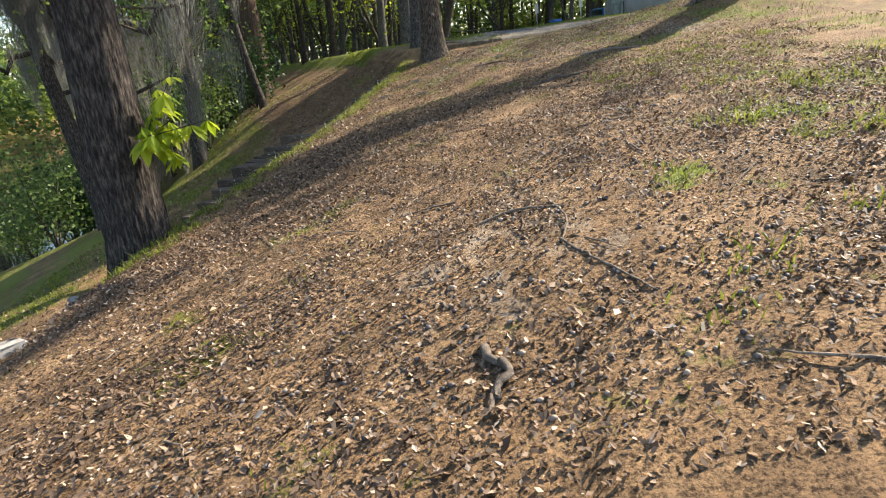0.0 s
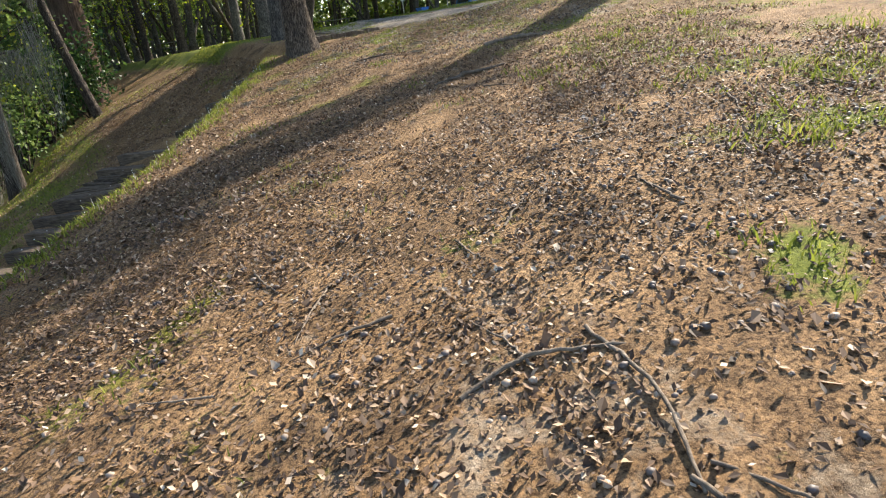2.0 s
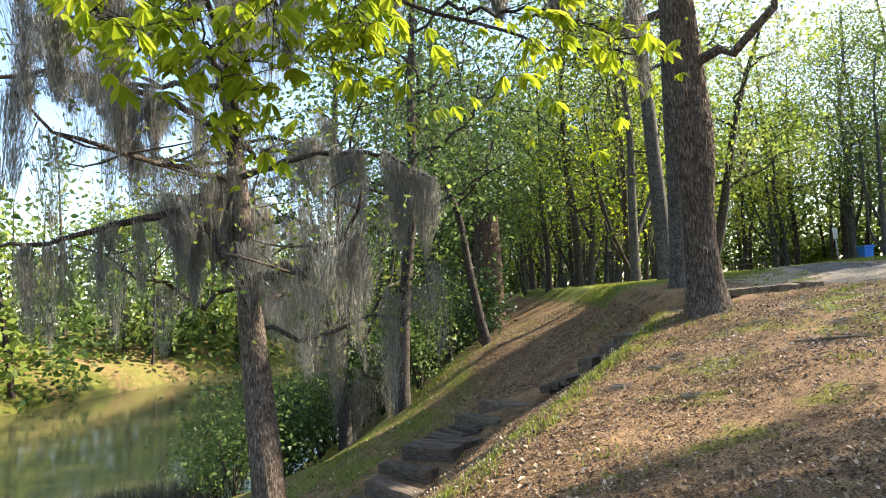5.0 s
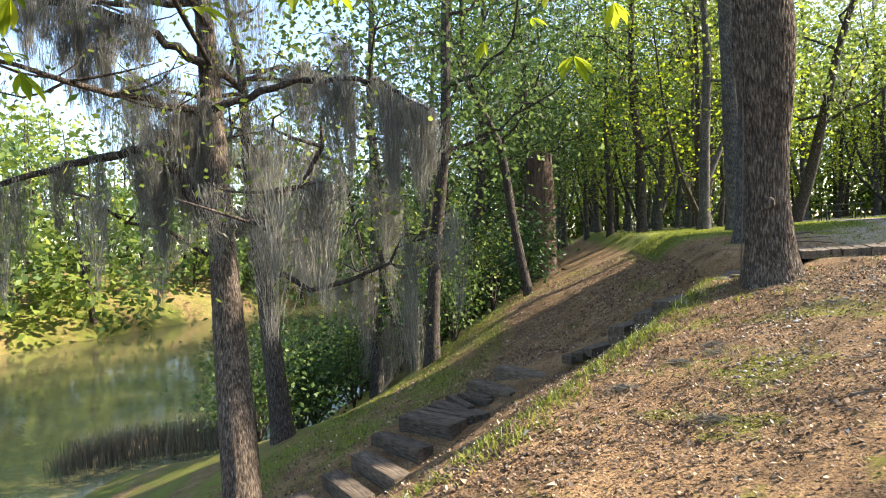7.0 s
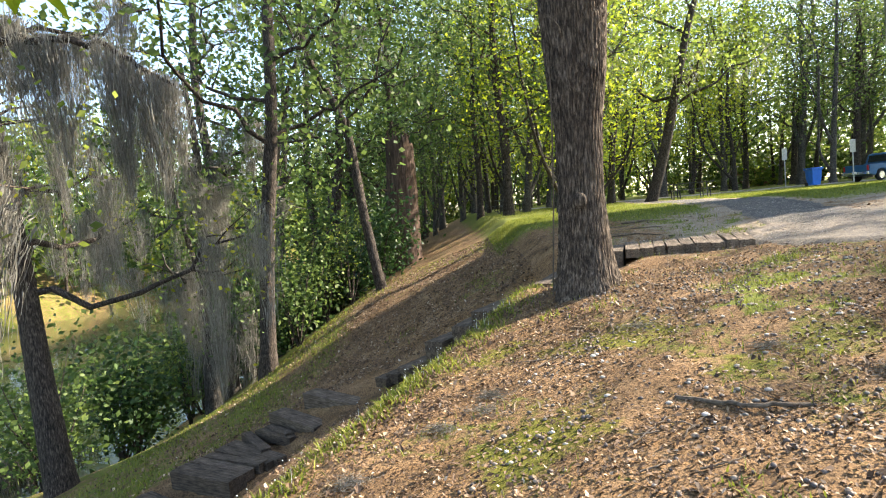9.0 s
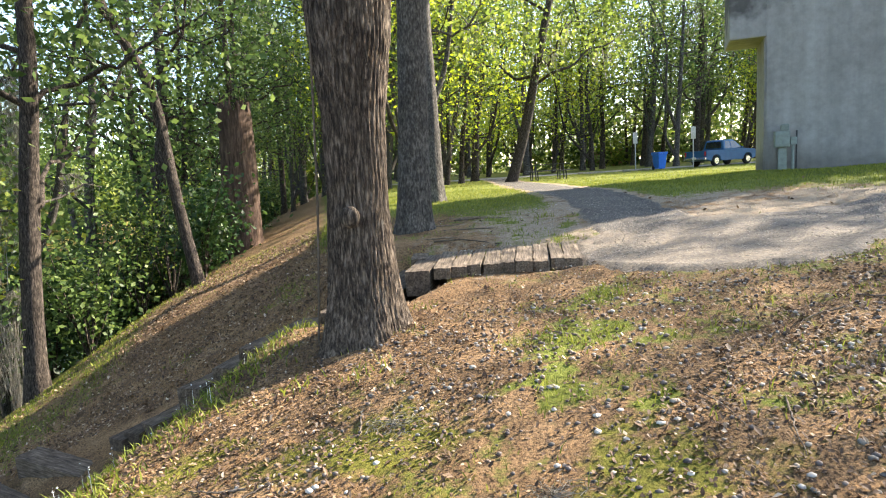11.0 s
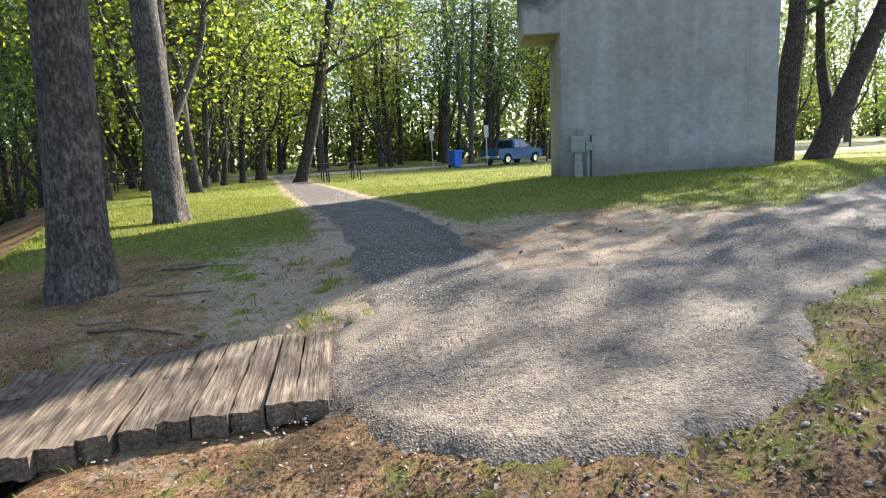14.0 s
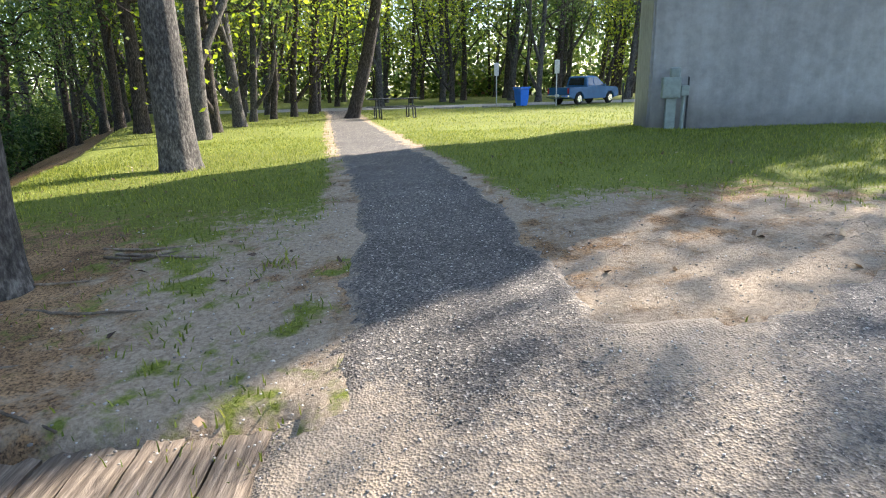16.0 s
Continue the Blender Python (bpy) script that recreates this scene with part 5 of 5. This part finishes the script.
def lathe_wheel(x, y, r):
    tyre = bmesh.new()
    bmesh.ops.create_cone(tyre, cap_ends=True, segments=28, radius1=r, radius2=r, depth=0.22, matrix=pose(x, y, r, 90, 0, 0))
    bmesh.ops.bevel(tyre, geom=[e for e in tyre.edges if abs(e.verts[0].co.y - e.verts[1].co.y) < 0.01], offset=0.04, segments=2, affect="EDGES")
    return tyre


def pickup():
    """An extended-cab pickup; x points to its front."""
    a = Vector((11.75, 50.9)); b = Vector((15.6, 53.6))
    turn = math.degrees(math.atan2(b.y - a.y, b.x - a.x))
    mid = (a + b) / 2
    ob = thing("pickup_truck", foot(mid.x, mid.y, turn), "dark blue extended-cab pickup truck parked at the lawn edge", "truck")

    def prism(outline, w, taper=0.0, bevel=0.03):
        bm = bmesh.new()
        n = len(outline)
        top = max(z for _, z in outline)
        lo = min(z for _, z in outline)
        sides = []
        for s in (-1, 1):
            sides.append([bm.verts.new((x, s * (w / 2 - taper * (z - lo) / (top - lo)), z)) for x, z in outline])
        for i in range(n):
            bm.faces.new((sides[0][i], sides[1][i], sides[1][(i + 1) % n], sides[0][(i + 1) % n]))
        bm.faces.new(sides[0]); bm.faces.new(sides[1][::-1])
        bmesh.ops.recalc_face_normals(bm, faces=bm.faces)
        bmesh.ops.bevel(bm, geom=list(bm.edges), offset=bevel, segments=2, affect="EDGES")
        return bm
    arch = lambda cx: [(cx + 0.42 * math.cos(t), 0.33 + 0.42 * math.sin(t)) for t in np.linspace(math.pi, 0, 9)]
    body = [(-2.45, 0.45)] + arch(-1.5) + arch(1.55) + [(2.4, 0.45), (2.45, 0.75), (2.3, 0.98), (1.15, 1.06), (0.9, 1.08), (-0.75, 1.08), (-0.8, 1.02), (-2.45, 1.02)]
    part("body", prism(body, 1.72), BLUE_PAINT, ob)
    part("cab", prism([(-0.78, 1.06), (1.15, 1.06), (0.45, 1.62), (0.2, 1.68), (-0.5, 1.68), (-0.68, 1.62)], 1.6, 0.16), BLUE_PAINT, ob)
    for s in (-1, 1):
        win = bmesh.new()
        for run in ([(-0.6, 1.1), (-0.08, 1.1), (-0.08, 1.58), (-0.5, 1.58)], [(0.0, 1.1), (0.95, 1.1), (0.42, 1.57), (0.0, 1.58)]):
            win.faces.new([win.verts.new((x, s * (0.812 - 0.16 * (z - 1.06) / 0.62), z)) for x, z in run])
        part("side_window", win, GLASS_DARK, ob)
        part("mirror", box(0.1, 0.16, 0.13, pose(0.85, s * 0.92, 1.12), 0.03), BLUE_PAINT, ob)
        part("door_handle", box(0.14, 0.03, 0.03, pose(0.1, s * 0.865, 0.95), 0.008), STEEL_DARK, ob)
        part("tail_lamp", box(0.04, 0.12, 0.3, pose(-2.45, s * 0.76, 0.82), 0.01), RED_LENS, ob)
        part("headlight", box(0.1, 0.3, 0.16, pose(2.38, s * 0.62, 0.8), 0.03), CHROME, ob)
        for wx in (-1.5, 1.55):
            wh = part("wheel", lathe_wheel(wx, s * 0.75, 0.34), RUBBER, ob)
            part("rim", rod((wx, s * 0.78, 0.34), (wx, s * 0.875, 0.34), 0.21, sides=20), CHROME, wh)
    back = bmesh.new()
    back.faces.new([back.verts.new(p) for p in ((-0.785, -0.62, 1.14), (-0.785, 0.62, 1.14), (-0.7, 0.55, 1.56), (-0.7, -0.55, 1.56))])
    part("rear_window", back, GLASS_DARK, ob)
    front = bmesh.new()
    front.faces.new([front.verts.new(p) for p in ((1.12, -0.7, 1.11), (1.12, 0.7, 1.11), (0.5, 0.58, 1.6), (0.5, -0.58, 1.6))])
    part("windscreen", front, GLASS_DARK, ob)
    part("rear_bumper", box(0.14, 1.7, 0.16, pose(-2.5, 0, 0.52), 0.03), CHROME, ob)
    part("front_bumper", box(0.16, 1.7, 0.2, pose(2.45, 0, 0.52), 0.04), STEEL_DARK, ob)
    part("tailgate", box(0.03, 1.4, 0.44, pose(-2.46, 0, 0.8), 0.01), BLUE_PAINT, ob)
    part("number_plate", box(0.012, 0.3, 0.15, pose(-2.575, 0, 0.56), 0.003), WHITE_PAINT, ob)


pickup()


def sign_post():
    ob = thing("sign_post", foot(11.3, 49.9, 5), "small weathered sign on a steel post", "sign", "signs along the parking place")
    part("post", box(0.06, 0.04, 2.7, pose(0, 0, 1.25), 0.005), GALV, ob)
    part("sign_plate", box(0.3, 0.012, 0.75, pose(0, -0.03, 2.2), 0.004), GALV, ob)
    return ob


SIGN = sign_post()
copy_thing(SIGN, foot(8.15, 52.3, 8))


def bollard(x, y):
    ob = thing("post", foot(x, y), "dark round post at the lawn edge", "post", "posts at the lawn edge")
    part("shaft", rod((0, 0, -0.2), (0, 0, 1.15), 0.06, r2=0.055), STEEL_DARK, ob)
    part("cap", rod((0, 0, 1.15), (0, 0, 1.2), 0.065, r2=0.03), STEEL_DARK, ob)
    return ob


POST = bollard(16.1, 52.0)
for x, y in ((34.5, 46.0), (38.5, 46.2), (43, 46), (30, 47)):
    copy_thing(POST, foot(x, y))


def wheel_stop(x, y, turn):
    ob = part("wheel_stop", box(1.8, 0.16, 0.12, None, 0.03), STONE, at=pose(x, y, ground(x, y) + 0.05, 0, 0, turn))
    return tagged(ob, "low concrete wheel stop at the lawn edge", "wheel stop", "wheel stops")


STOP = wheel_stop(5.0, 50.4, 3)
copy_thing(STOP, pose(7.9, 50.6, ground(7.9, 50.6) + 0.05, 0, 0, 3))


def far_road():
    """The parking place behind the lawn, and a gravel lane beyond the east field."""
    h = Heap()
    for run, wide in (([(-12, 56.5), (0, 55), (12, 55.5), (24, 56.5), (40, 58), (70, 62)], 2.8), ([(22, 40), (32, 44), (48, 47), (80, 50)], 1.6)):
        p = spline(run, 60)
        t = np.gradient(p, axis=0)
        n = np.stack([-t[:, 1], t[:, 0]], 1) / np.linalg.norm(t, axis=1)[:, None]
        rows = [p + n * wide * k for k in (-1, -0.33, 0.33, 1)]
        v = np.stack([np.column_stack([q, height(q[:, 0], q[:, 1]) + 0.03 - 0.03 * (i in (0, 3))]) for i, q in enumerate(rows)], 1).reshape(-1, 3)
        i, j = np.meshgrid(np.arange(59), np.arange(3), indexing="ij")
        h.add(v, np.stack([i * 4 + j, i * 4 + j + 1, (i + 1) * 4 + j + 1, (i + 1) * 4 + j], -1).reshape(-1, 4)[:, ::-1])
    tagged(part("road", h.mesh("road", True), LANE), "pale gravel parking place and lane behind the lawn", "road", kind="structure")


LANE = plain("pale gravel lane", [(0.3, (0.2, 0.18, 0.155)), (0.7, (0.36, 0.33, 0.29))], 20, 0.95, None, 0.4, big=0.25)
far_road()


def small_house(x, y, turn, label):
    ob = thing("park_building", foot(x, y, turn), label, "building")
    part("wall", box(6.5, 5, 2.6, pose(0, 0, 1.25), 0.02), BRICK, ob)
    bm = bmesh.new()
    pts = [(-3.8, -3.1, 2.5), (3.8, -3.1, 2.5), (3.8, 3.1, 2.5), (-3.8, 3.1, 2.5), (-1.6, 0, 4.2), (1.6, 0, 4.2)]
    vs = [bm.verts.new(p) for p in pts]
    for f in ((0, 1, 5, 4), (1, 2, 5), (2, 3, 4, 5), (3, 0, 4), (3, 2, 1, 0)):
        bm.faces.new([vs[i] for i in f])
    bmesh.ops.solidify(bm, geom=list(bm.faces), thickness=0.08)
    part("roof", bm, ROOF_GREY, ob, "pale grey hipped roof")
    part("door", box(0.95, 0.06, 2.05, pose(-1.2, -2.52, 1.02), 0.01), STEEL_DARK, ob)
    part("window", box(1.1, 0.05, 0.7, pose(1.4, -2.51, 1.7), 0.01), GLASS_DARK, ob)


small_house(13.4, 101.0, -12, "small brick park building with a pale grey roof")


def edge_stone(x, y, sx, sy, turn, label):
    r = np.random.RandomState(int(x * -100))
    bm = box(sx, sy, 0.12, None, 0.03)
    for v in bm.verts:
        v.co += Vector(r.normal(0, 0.012, 3))
    tagged(part("stone_slab", bm, STONE, at=pose(x, y, ground(x, y) + 0.02, r.uniform(-6, 6), r.uniform(-8, 8), turn)), label, "stone")


edge_stone(-3.35, 4.75, 0.42, 0.2, 25, "pale flat stone slab half buried in the verge")
edge_stone(-3.1, 3.3, 0.35, 0.22, 60, "dark flat stone half buried in the verge")

# ---- what lies and grows on the ground ----
def scatter(seed, n, x0, x1, y0, y1, weight):
    """Places in a field, taken by a weight of 0 to 1."""
    r = np.random.RandomState(seed)
    x, y = r.uniform(x0, x1, n), r.uniform(y0, y1, n)
    k = r.rand(n) < weight(x, y)
    return r, x[k], y[k], height(x[k], y[k])


def blades(seed, places, tall, wide, bend=0.5):
    r, x, y, z = places
    n = len(x)
    a, b = r.uniform(0, 6.28, n), r.uniform(0, 6.28, n)
    h = tall * r.uniform(0.4, 1.3, n)
    p = np.stack([x, y, z - 0.005], 1)
    s = np.stack([np.cos(a), np.sin(a), 0 * a], 1) * wide
    d = np.stack([np.cos(b), np.sin(b), 0 * b], 1) * (h * bend * r.uniform(0.2, 1.2, n))[:, None]
    up = np.stack([0 * h, 0 * h, h], 1)
    v = np.stack([p - s, p + s, p + d * 0.35 + up * 0.6 + s * 0.7, p + d * 0.35 + up * 0.6 - s * 0.7, p + d + up], 1).reshape(-1, 3)
    i = np.arange(n)[:, None] * 5
    return v, i + np.array([[0, 1, 2, 3]]), i + np.array([[3, 2, 4]])


def stuff(name, heap, material, label, category):
    tagged(part(name, heap.mesh(name, material in (NUTS, GRAVEL)), material), label, category, kind="stuff")


def make_grass():
    h = Heap()
    off = lambda x, y: (paved(x, y) > 0.04) * (stair_place(x, y)[0] > 0.62)
    g = lambda x, y: np.clip((cover(x, y)[0] - 0.28) * 1.5, 0, 1) * off(x, y)
    h.add(*blades(1, scatter(1, 125000, -3.5, 6.5, 1.0, 17.5, lambda x, y: g(x, y) * 0.9), 0.055, 0.0035, 0.8))
    h.add(*blades(2, scatter(2, 160000, -4, 16, 17.5, 30, lambda x, y: g(x, y) * 0.8), 0.05, 0.005, 0.7))
    h.add(*blades(3, scatter(3, 95000, -9, -2.5, 6, 26, lambda x, y: g(x, y) * 0.8), 0.07, 0.006, 0.7))
    h.add(*blades(4, scatter(4, 42000, -8, 22, 30, 50, lambda x, y: g(x, y) * 0.7), 0.06, 0.009, 0.7))
    stuff("grass", h, GRASS, "short sunlit grass on the lawn and verge", "grass")
    # broader weeds and verge grass
    r = np.random.RandomState(44)
    w = Heap()
    spots = [(1.43, 3.41), (1.3, 3.6), (2.2, 4.3), (2.5, 4.7), (1.9, 2.6), (1.2, 2.2), (2.6, 3.6), (0.9, 1.9), (1.0, 9.0), (-1.0, 9.3), (1.45, 14.3), (1.2, 14.5), (1.7, 15.2), (0.0, 14.1), (-0.5, 14.05), (0.15, 15.35), (0.8, 11.2), (0.95, 11.0), (3.2, 11.8), (4.6, 9.6), (3.1, 9.0), (2.7, 5.9), (3.2, 6.4), (0.9, 18.4), (1.3, 19.4)]
    for k in range(420):
        y = r.uniform(4.5, 16)
        spots.append((float(curve(y, EDGE_Y, EDGE_X)) - r.uniform(-0.25, 0.6), y))
    for k in range(60):
        spots.append((r.uniform(1.8, 5.0), r.uniform(2.2, 9.5)))
    for cx, cy in spots:
        m = r.randint(16, 42)
        x, y = cx + r.normal(0, 0.09, m), cy + r.normal(0, 0.09, m)
        w.add(*blades(0, (r, x, y, height(x, y)), 0.062 * r.uniform(0.6, 1.4), 0.006, 1.2))
    stuff("weed", w, GRASS, "tufts of weeds and longer grass", "weeds")


def make_litter():
    h = Heap()

    def on_hill(x, y):
        e = curve(y, EDGE_Y, EDGE_X)
        d = x - e
        c, s, m = cover(x, y)
        dens = np.where(d > -0.1, 0.62 + 0.35 * bump_noise(x, y, 2.6, 61) + 0.2 * bump_noise(x, y, 0.9, 62), 0.75)
        dens = dens * np.where(d > -0.4, (1 - 0.75 * step01(y, 14.5, 17)) * (1 - 0.8 * step01(y, 16, 18)), 1) * (1 - 0.6 * c) * (1 - 0.6 * s)
        return np.clip(dens, 0.01, 1) * (paved(x, y) > 0) * (stair_place(x, y)[0] > 0.6)
    for seed, n, x0, x1, y0, y1, size in ((11, 190000, -3.2, 4.5, 1.2, 8, 0.0115), (15, 12000, -3.2, 4.5, 1.2, 9, 0.02), (12, 190000, -3.2, 5.5, 8, 17, 0.0115), (16, 7000, -3.2, 6.5, 8, 16, 0.02), (13, 26000, -9, -1, 6, 26, 0.026), (17, 70000, -6.5, -0.6, 14.5, 26, 0.014), (14, 9000, -2, 6, 17, 24, 0.03)):
        r, x, y, z = scatter(seed, n, x0, x1, y0, y1, on_hill)
        p = np.stack([x, y, z + r.uniform(0.002, 0.016, len(x))], 1)
        m = len(x)
        a = r.uniform(0, 6.28, m)
        way = np.stack([np.cos(a), np.sin(a), r.normal(0.05, 0.5, m)], 1)
        side = np.stack([-np.sin(a), np.cos(a), r.normal(0, 0.35, m)], 1)
        s = (size * r.uniform(0.45, 1.5, m))[:, None]
        curl = np.stack([0 * a, 0 * a, r.uniform(-0.1, 0.5, m)], 1) * s
        v = np.stack([p - way * s, p + way * s * 0.2 + side * s * 0.62 + curl, p + way * s, p - way * s * 0.15 - side * s * 0.6 + curl * 0.6], 1).reshape(-1, 3)
        i = np.arange(m)[:, None] * 4
        h.add(v, None, np.concatenate([i + np.array([[0, 1, 2]]), i + np.array([[0, 2, 3]])]))
    stuff("leaf_litter", h, LITTER, "dry brown fallen leaves on bare clay", "fallen leaves")


def pebble_heap(seed, places, size, flat=0.7):
    r, x, y, z = places
    t = (1 + 5 ** 0.5) / 2
    ico = np.array([(-1, t, 0), (1, t, 0), (-1, -t, 0), (1, -t, 0), (0, -1, t), (0, 1, t), (0, -1, -t), (0, 1, -t), (t, 0, -1), (t, 0, 1), (-t, 0, -1), (-t, 0, 1)]) / 1.9
    tri = np.array([(0, 11, 5), (0, 5, 1), (0, 1, 7), (0, 7, 10), (0, 10, 11), (1, 5, 9), (5, 11, 4), (11, 10, 2), (10, 7, 6), (7, 1, 8), (3, 9, 4), (3, 4, 2), (3, 2, 6), (3, 6, 8), (3, 8, 9), (4, 9, 5), (2, 4, 11), (6, 2, 10), (8, 6, 7), (9, 8, 1)])
    n = len(x)
    s = size * r.uniform(0.5, 1.3, n)
    v = ico[None] * s[:, None, None] * np.stack([r.uniform(0.8, 1.3, n), r.uniform(0.7, 1.1, n), np.full(n, flat)], 1)[:, None, :] * r.uniform(0.85, 1.15, (n, 12, 1))
    v = v + np.stack([x, y, z + s * flat * 0.45], 1)[:, None, :]
    return v.reshape(-1, 3), None, (np.arange(n)[:, None, None] * 12 + tri[None]).reshape(-1, 3)


def make_stones():
    h = Heap()
    clump = lambda x, y: np.clip(0.25 + 0.5 * bump_noise(x, y, 1.7, 81) + 0.3 * step01(x, 0.2, 1.5), 0.02, 1) * (paved(x, y) > 0.1)
    h.add(*pebble_heap(5, scatter(5, 5200, -1.5, 4.0, 1.2, 6.5, clump), 0.0125, 0.8))
    h.add(*pebble_heap(6, scatter(6, 5200, -0.5, 4.5, 10.5, 15.5, clump), 0.013, 0.8))
    stuff("fallen_nut", h, NUTS, "dark fallen nuts strewn on the clay", "nuts")
    h = Heap()
    near = lambda x, y: np.clip(1 - np.abs(paved(x, y)) / 1.2, 0.05, 1) * 0.8
    h.add(*pebble_heap(7, scatter(7, 15000, 0.2, 7, 15.0, 21.5, near), 0.006, 0.6))
    h.add(*pebble_heap(9, scatter(9, 7000, 1.4, 6, 15.2, 19.5, lambda x, y: 0.8 * (paved(x, y) < 0)), 0.005, 0.6))
    h.add(*pebble_heap(10, scatter(10, 1500, -0.5, 6, 15.5, 21, lambda x, y: 0.5 * (paved(x, y) > -0.1)), 0.009, 0.6))
    h.add(*pebble_heap(8, scatter(8, 2600, -0.5, 4, 11.5, 15.5, lambda x, y: 0.5 * clump(x, y)), 0.016, 0.6))
    stuff("gravel", h, GRAVEL, "loose pale gravel on the path and its edges", "gravel")


def lying(name, pts, r0, r1, label, category="stick", mat=None, group=""):
    """A stick or root lying on the ground through a few stations (x, y, lift)."""
    p = spline([(x, y, ground(x, y) + dz) for x, y, dz in pts], 16)
    r = np.random.RandomState(int(abs(pts[0][0] * 991 + pts[0][1] * 37)))
    p[1:-1] += r.normal(0, r0 * 0.5, (14, 3)) * (1, 1, 0.4)
    c = p[8].copy()
    ob = part(name, mesh_np(name, *tube(p - c, np.linspace(r0, r1, 16), 7, bark_shape(3, 6, 0.25, 0, 1)), smooth=True), mat or STICK, at=Matrix.Translation(c))
    tagged(ob, label, category, group)


def make_flowers():
    """Small pale wild flowers on thin stalks along the verge."""
    r = np.random.RandomState(6)
    y = r.uniform(5, 16, 120)
    x = curve(y, EDGE_Y, EDGE_X) - r.uniform(-0.15, 0.5, 120)
    z = height(x, y)
    h = Heap()
    h.add(*pebble_heap(0, (r, x, y, z + r.uniform(0.08, 0.16, 120)), 0.0045, 0.8))
    h.add(*blades(0, (r, x, y, z), 0.12, 0.0015, 0.05))
    stuff("wild_flower", h, WHITE_PAINT, "small pale wild flowers along the grassy verge", "flowers")


def make_sticks():
    lying("stick", [(0.56, 3.45, 0.01), (0.6, 3.1, 0.012), (0.5, 2.75, 0.01)], 0.008, 0.005, "long thin dead stick lying on the clay")
    lying("stick", [(0.5, 2.8, 0.01), (0.62, 2.45, 0.01), (0.75, 2.1, 0.008)], 0.008, 0.005, "thin crooked dead stick on the clay")
    lying("root", [(0.1, 3.35, 0.0), (0.35, 3.42, 0.025), (0.62, 3.3, 0.0)], 0.01, 0.006, "knobbly bare root rising from the clay", "root")
    lying("root", [(0.05, 2.0, 0.0), (0.12, 1.8, 0.02), (0.02, 1.6, 0.0)], 0.022, 0.01, "pale broken root stub in the clay", "root")
    lying("root", [(2.3, 10.2, 0.0), (2.8, 10.15, 0.035), (3.3, 10.0, 0.0)], 0.04, 0.02, "long surface root crossing the slope", "root")
    lying("root", [(1.2, 8.6, -0.01), (1.6, 8.75, 0.025), (2.1, 8.7, -0.01)], 0.03, 0.015, "surface root on the slope", "root")
    lying("root", [(0.6, 12.1, 0.0), (0.95, 11.85, 0.03), (1.25, 11.9, 0.0)], 0.016, 0.01, "dead branch piece on mossy clay", "branch")
    r = random.Random(3)
    for k in range(110):
        x, y = r.uniform(-2.2, 4.0), r.uniform(1.3, 15.0)
        if float(paved(np.array(x), np.array(y))) < 0.2:
            continue
        a, ln = r.uniform(0, 6.28), r.uniform(0.12, 0.5)
        d = (math.cos(a) * ln, math.sin(a) * ln)
        lying("stick", [(x, y, 0.008), (x + d[0] * 0.5 + r.uniform(-0.03, 0.03), y + d[1] * 0.5 + r.uniform(-0.03, 0.03), 0.014), (x + d[0], y + d[1], 0.008)], r.uniform(0.003, 0.009), 0.002, "small dead twig fallen on the ground", group="fallen twigs")
    for k in range(7):
        x, y = -1.0 + r.uniform(-0.5, 0.9), 17.6 + r.uniform(0, 2.6)
        lying("root", [(x, y, 0.0), (x + 0.4, y - 0.2, 0.025), (x + 0.9, y + r.uniform(-0.5, 0.3), -0.01)], 0.013, 0.006, "bare tree root beside the path", "root")


def fallen_moss():
    """Tangles of grey moss fallen on the slope."""
    r = np.random.RandomState(313)
    h = Heap()
    for x, y, wide in ((-0.6, 12.23, 0.3), (-0.85, 12.0, 0.22), (-1.2, 11.42, 0.2), (1.17, 12.73, 0.25), (0.34, 13.43, 0.3), (-0.64, 12.5, 0.2), (-0.44, 10.75, 0.18), (1.7, 12.2, 0.24), (1.5, 11.3, 0.22)):
        for k in range(170):
            a, d = r.uniform(0, 6.28), abs(r.normal(0, 0.5)) * wide
            u, ln = r.uniform(0, 6.28), r.uniform(0.03, 0.1)
            px, py = x + math.cos(a) * d, y + math.sin(a) * d * 0.6
            base = np.array([px, py, ground(px, py) + 0.008 + r.uniform(0, 0.03) * max(0, 1 - d / wide)])
            way = np.array([np.cos(u), np.sin(u), r.uniform(-0.1, 0.25)]) * ln
            side = np.array([-np.sin(u), np.cos(u), 0]) * ln * r.uniform(-0.4, 0.4)
            h.add(*tube([base, base + way * 0.5 + side, base + way], [0.0014, 0.0012, 0.0008], 3, cap=False)[:2])
    stuff("fallen_moss", h, MOSS, "tangles of grey moss fallen on the slope", "moss")


fallen_moss()


def make_reeds():
    r = np.random.RandomState(71)
    h = Heap()
    for cx, cy, n, sp in ((-19.4, 15.9, 500, 0.35), (-19.1, 16.7, 700, 0.4), (-18.6, 17.5, 600, 0.35), (-17.6, 18.3, 700, 0.5), (-17.0, 19.2, 500, 0.6)):
        x, y = cx + r.normal(0, sp, n), cy + r.normal(0, sp * 1.3, n)
        h.add(*blades(0, (r, x, y, np.full(n, WATER_Z)), 0.75, 0.012, 0.25))
    stuff("reeds", h, REED, "clumps of dry reeds in the shallows", "reeds")


make_grass()
make_litter()
make_stones()
make_sticks()
make_flowers()
make_reeds()
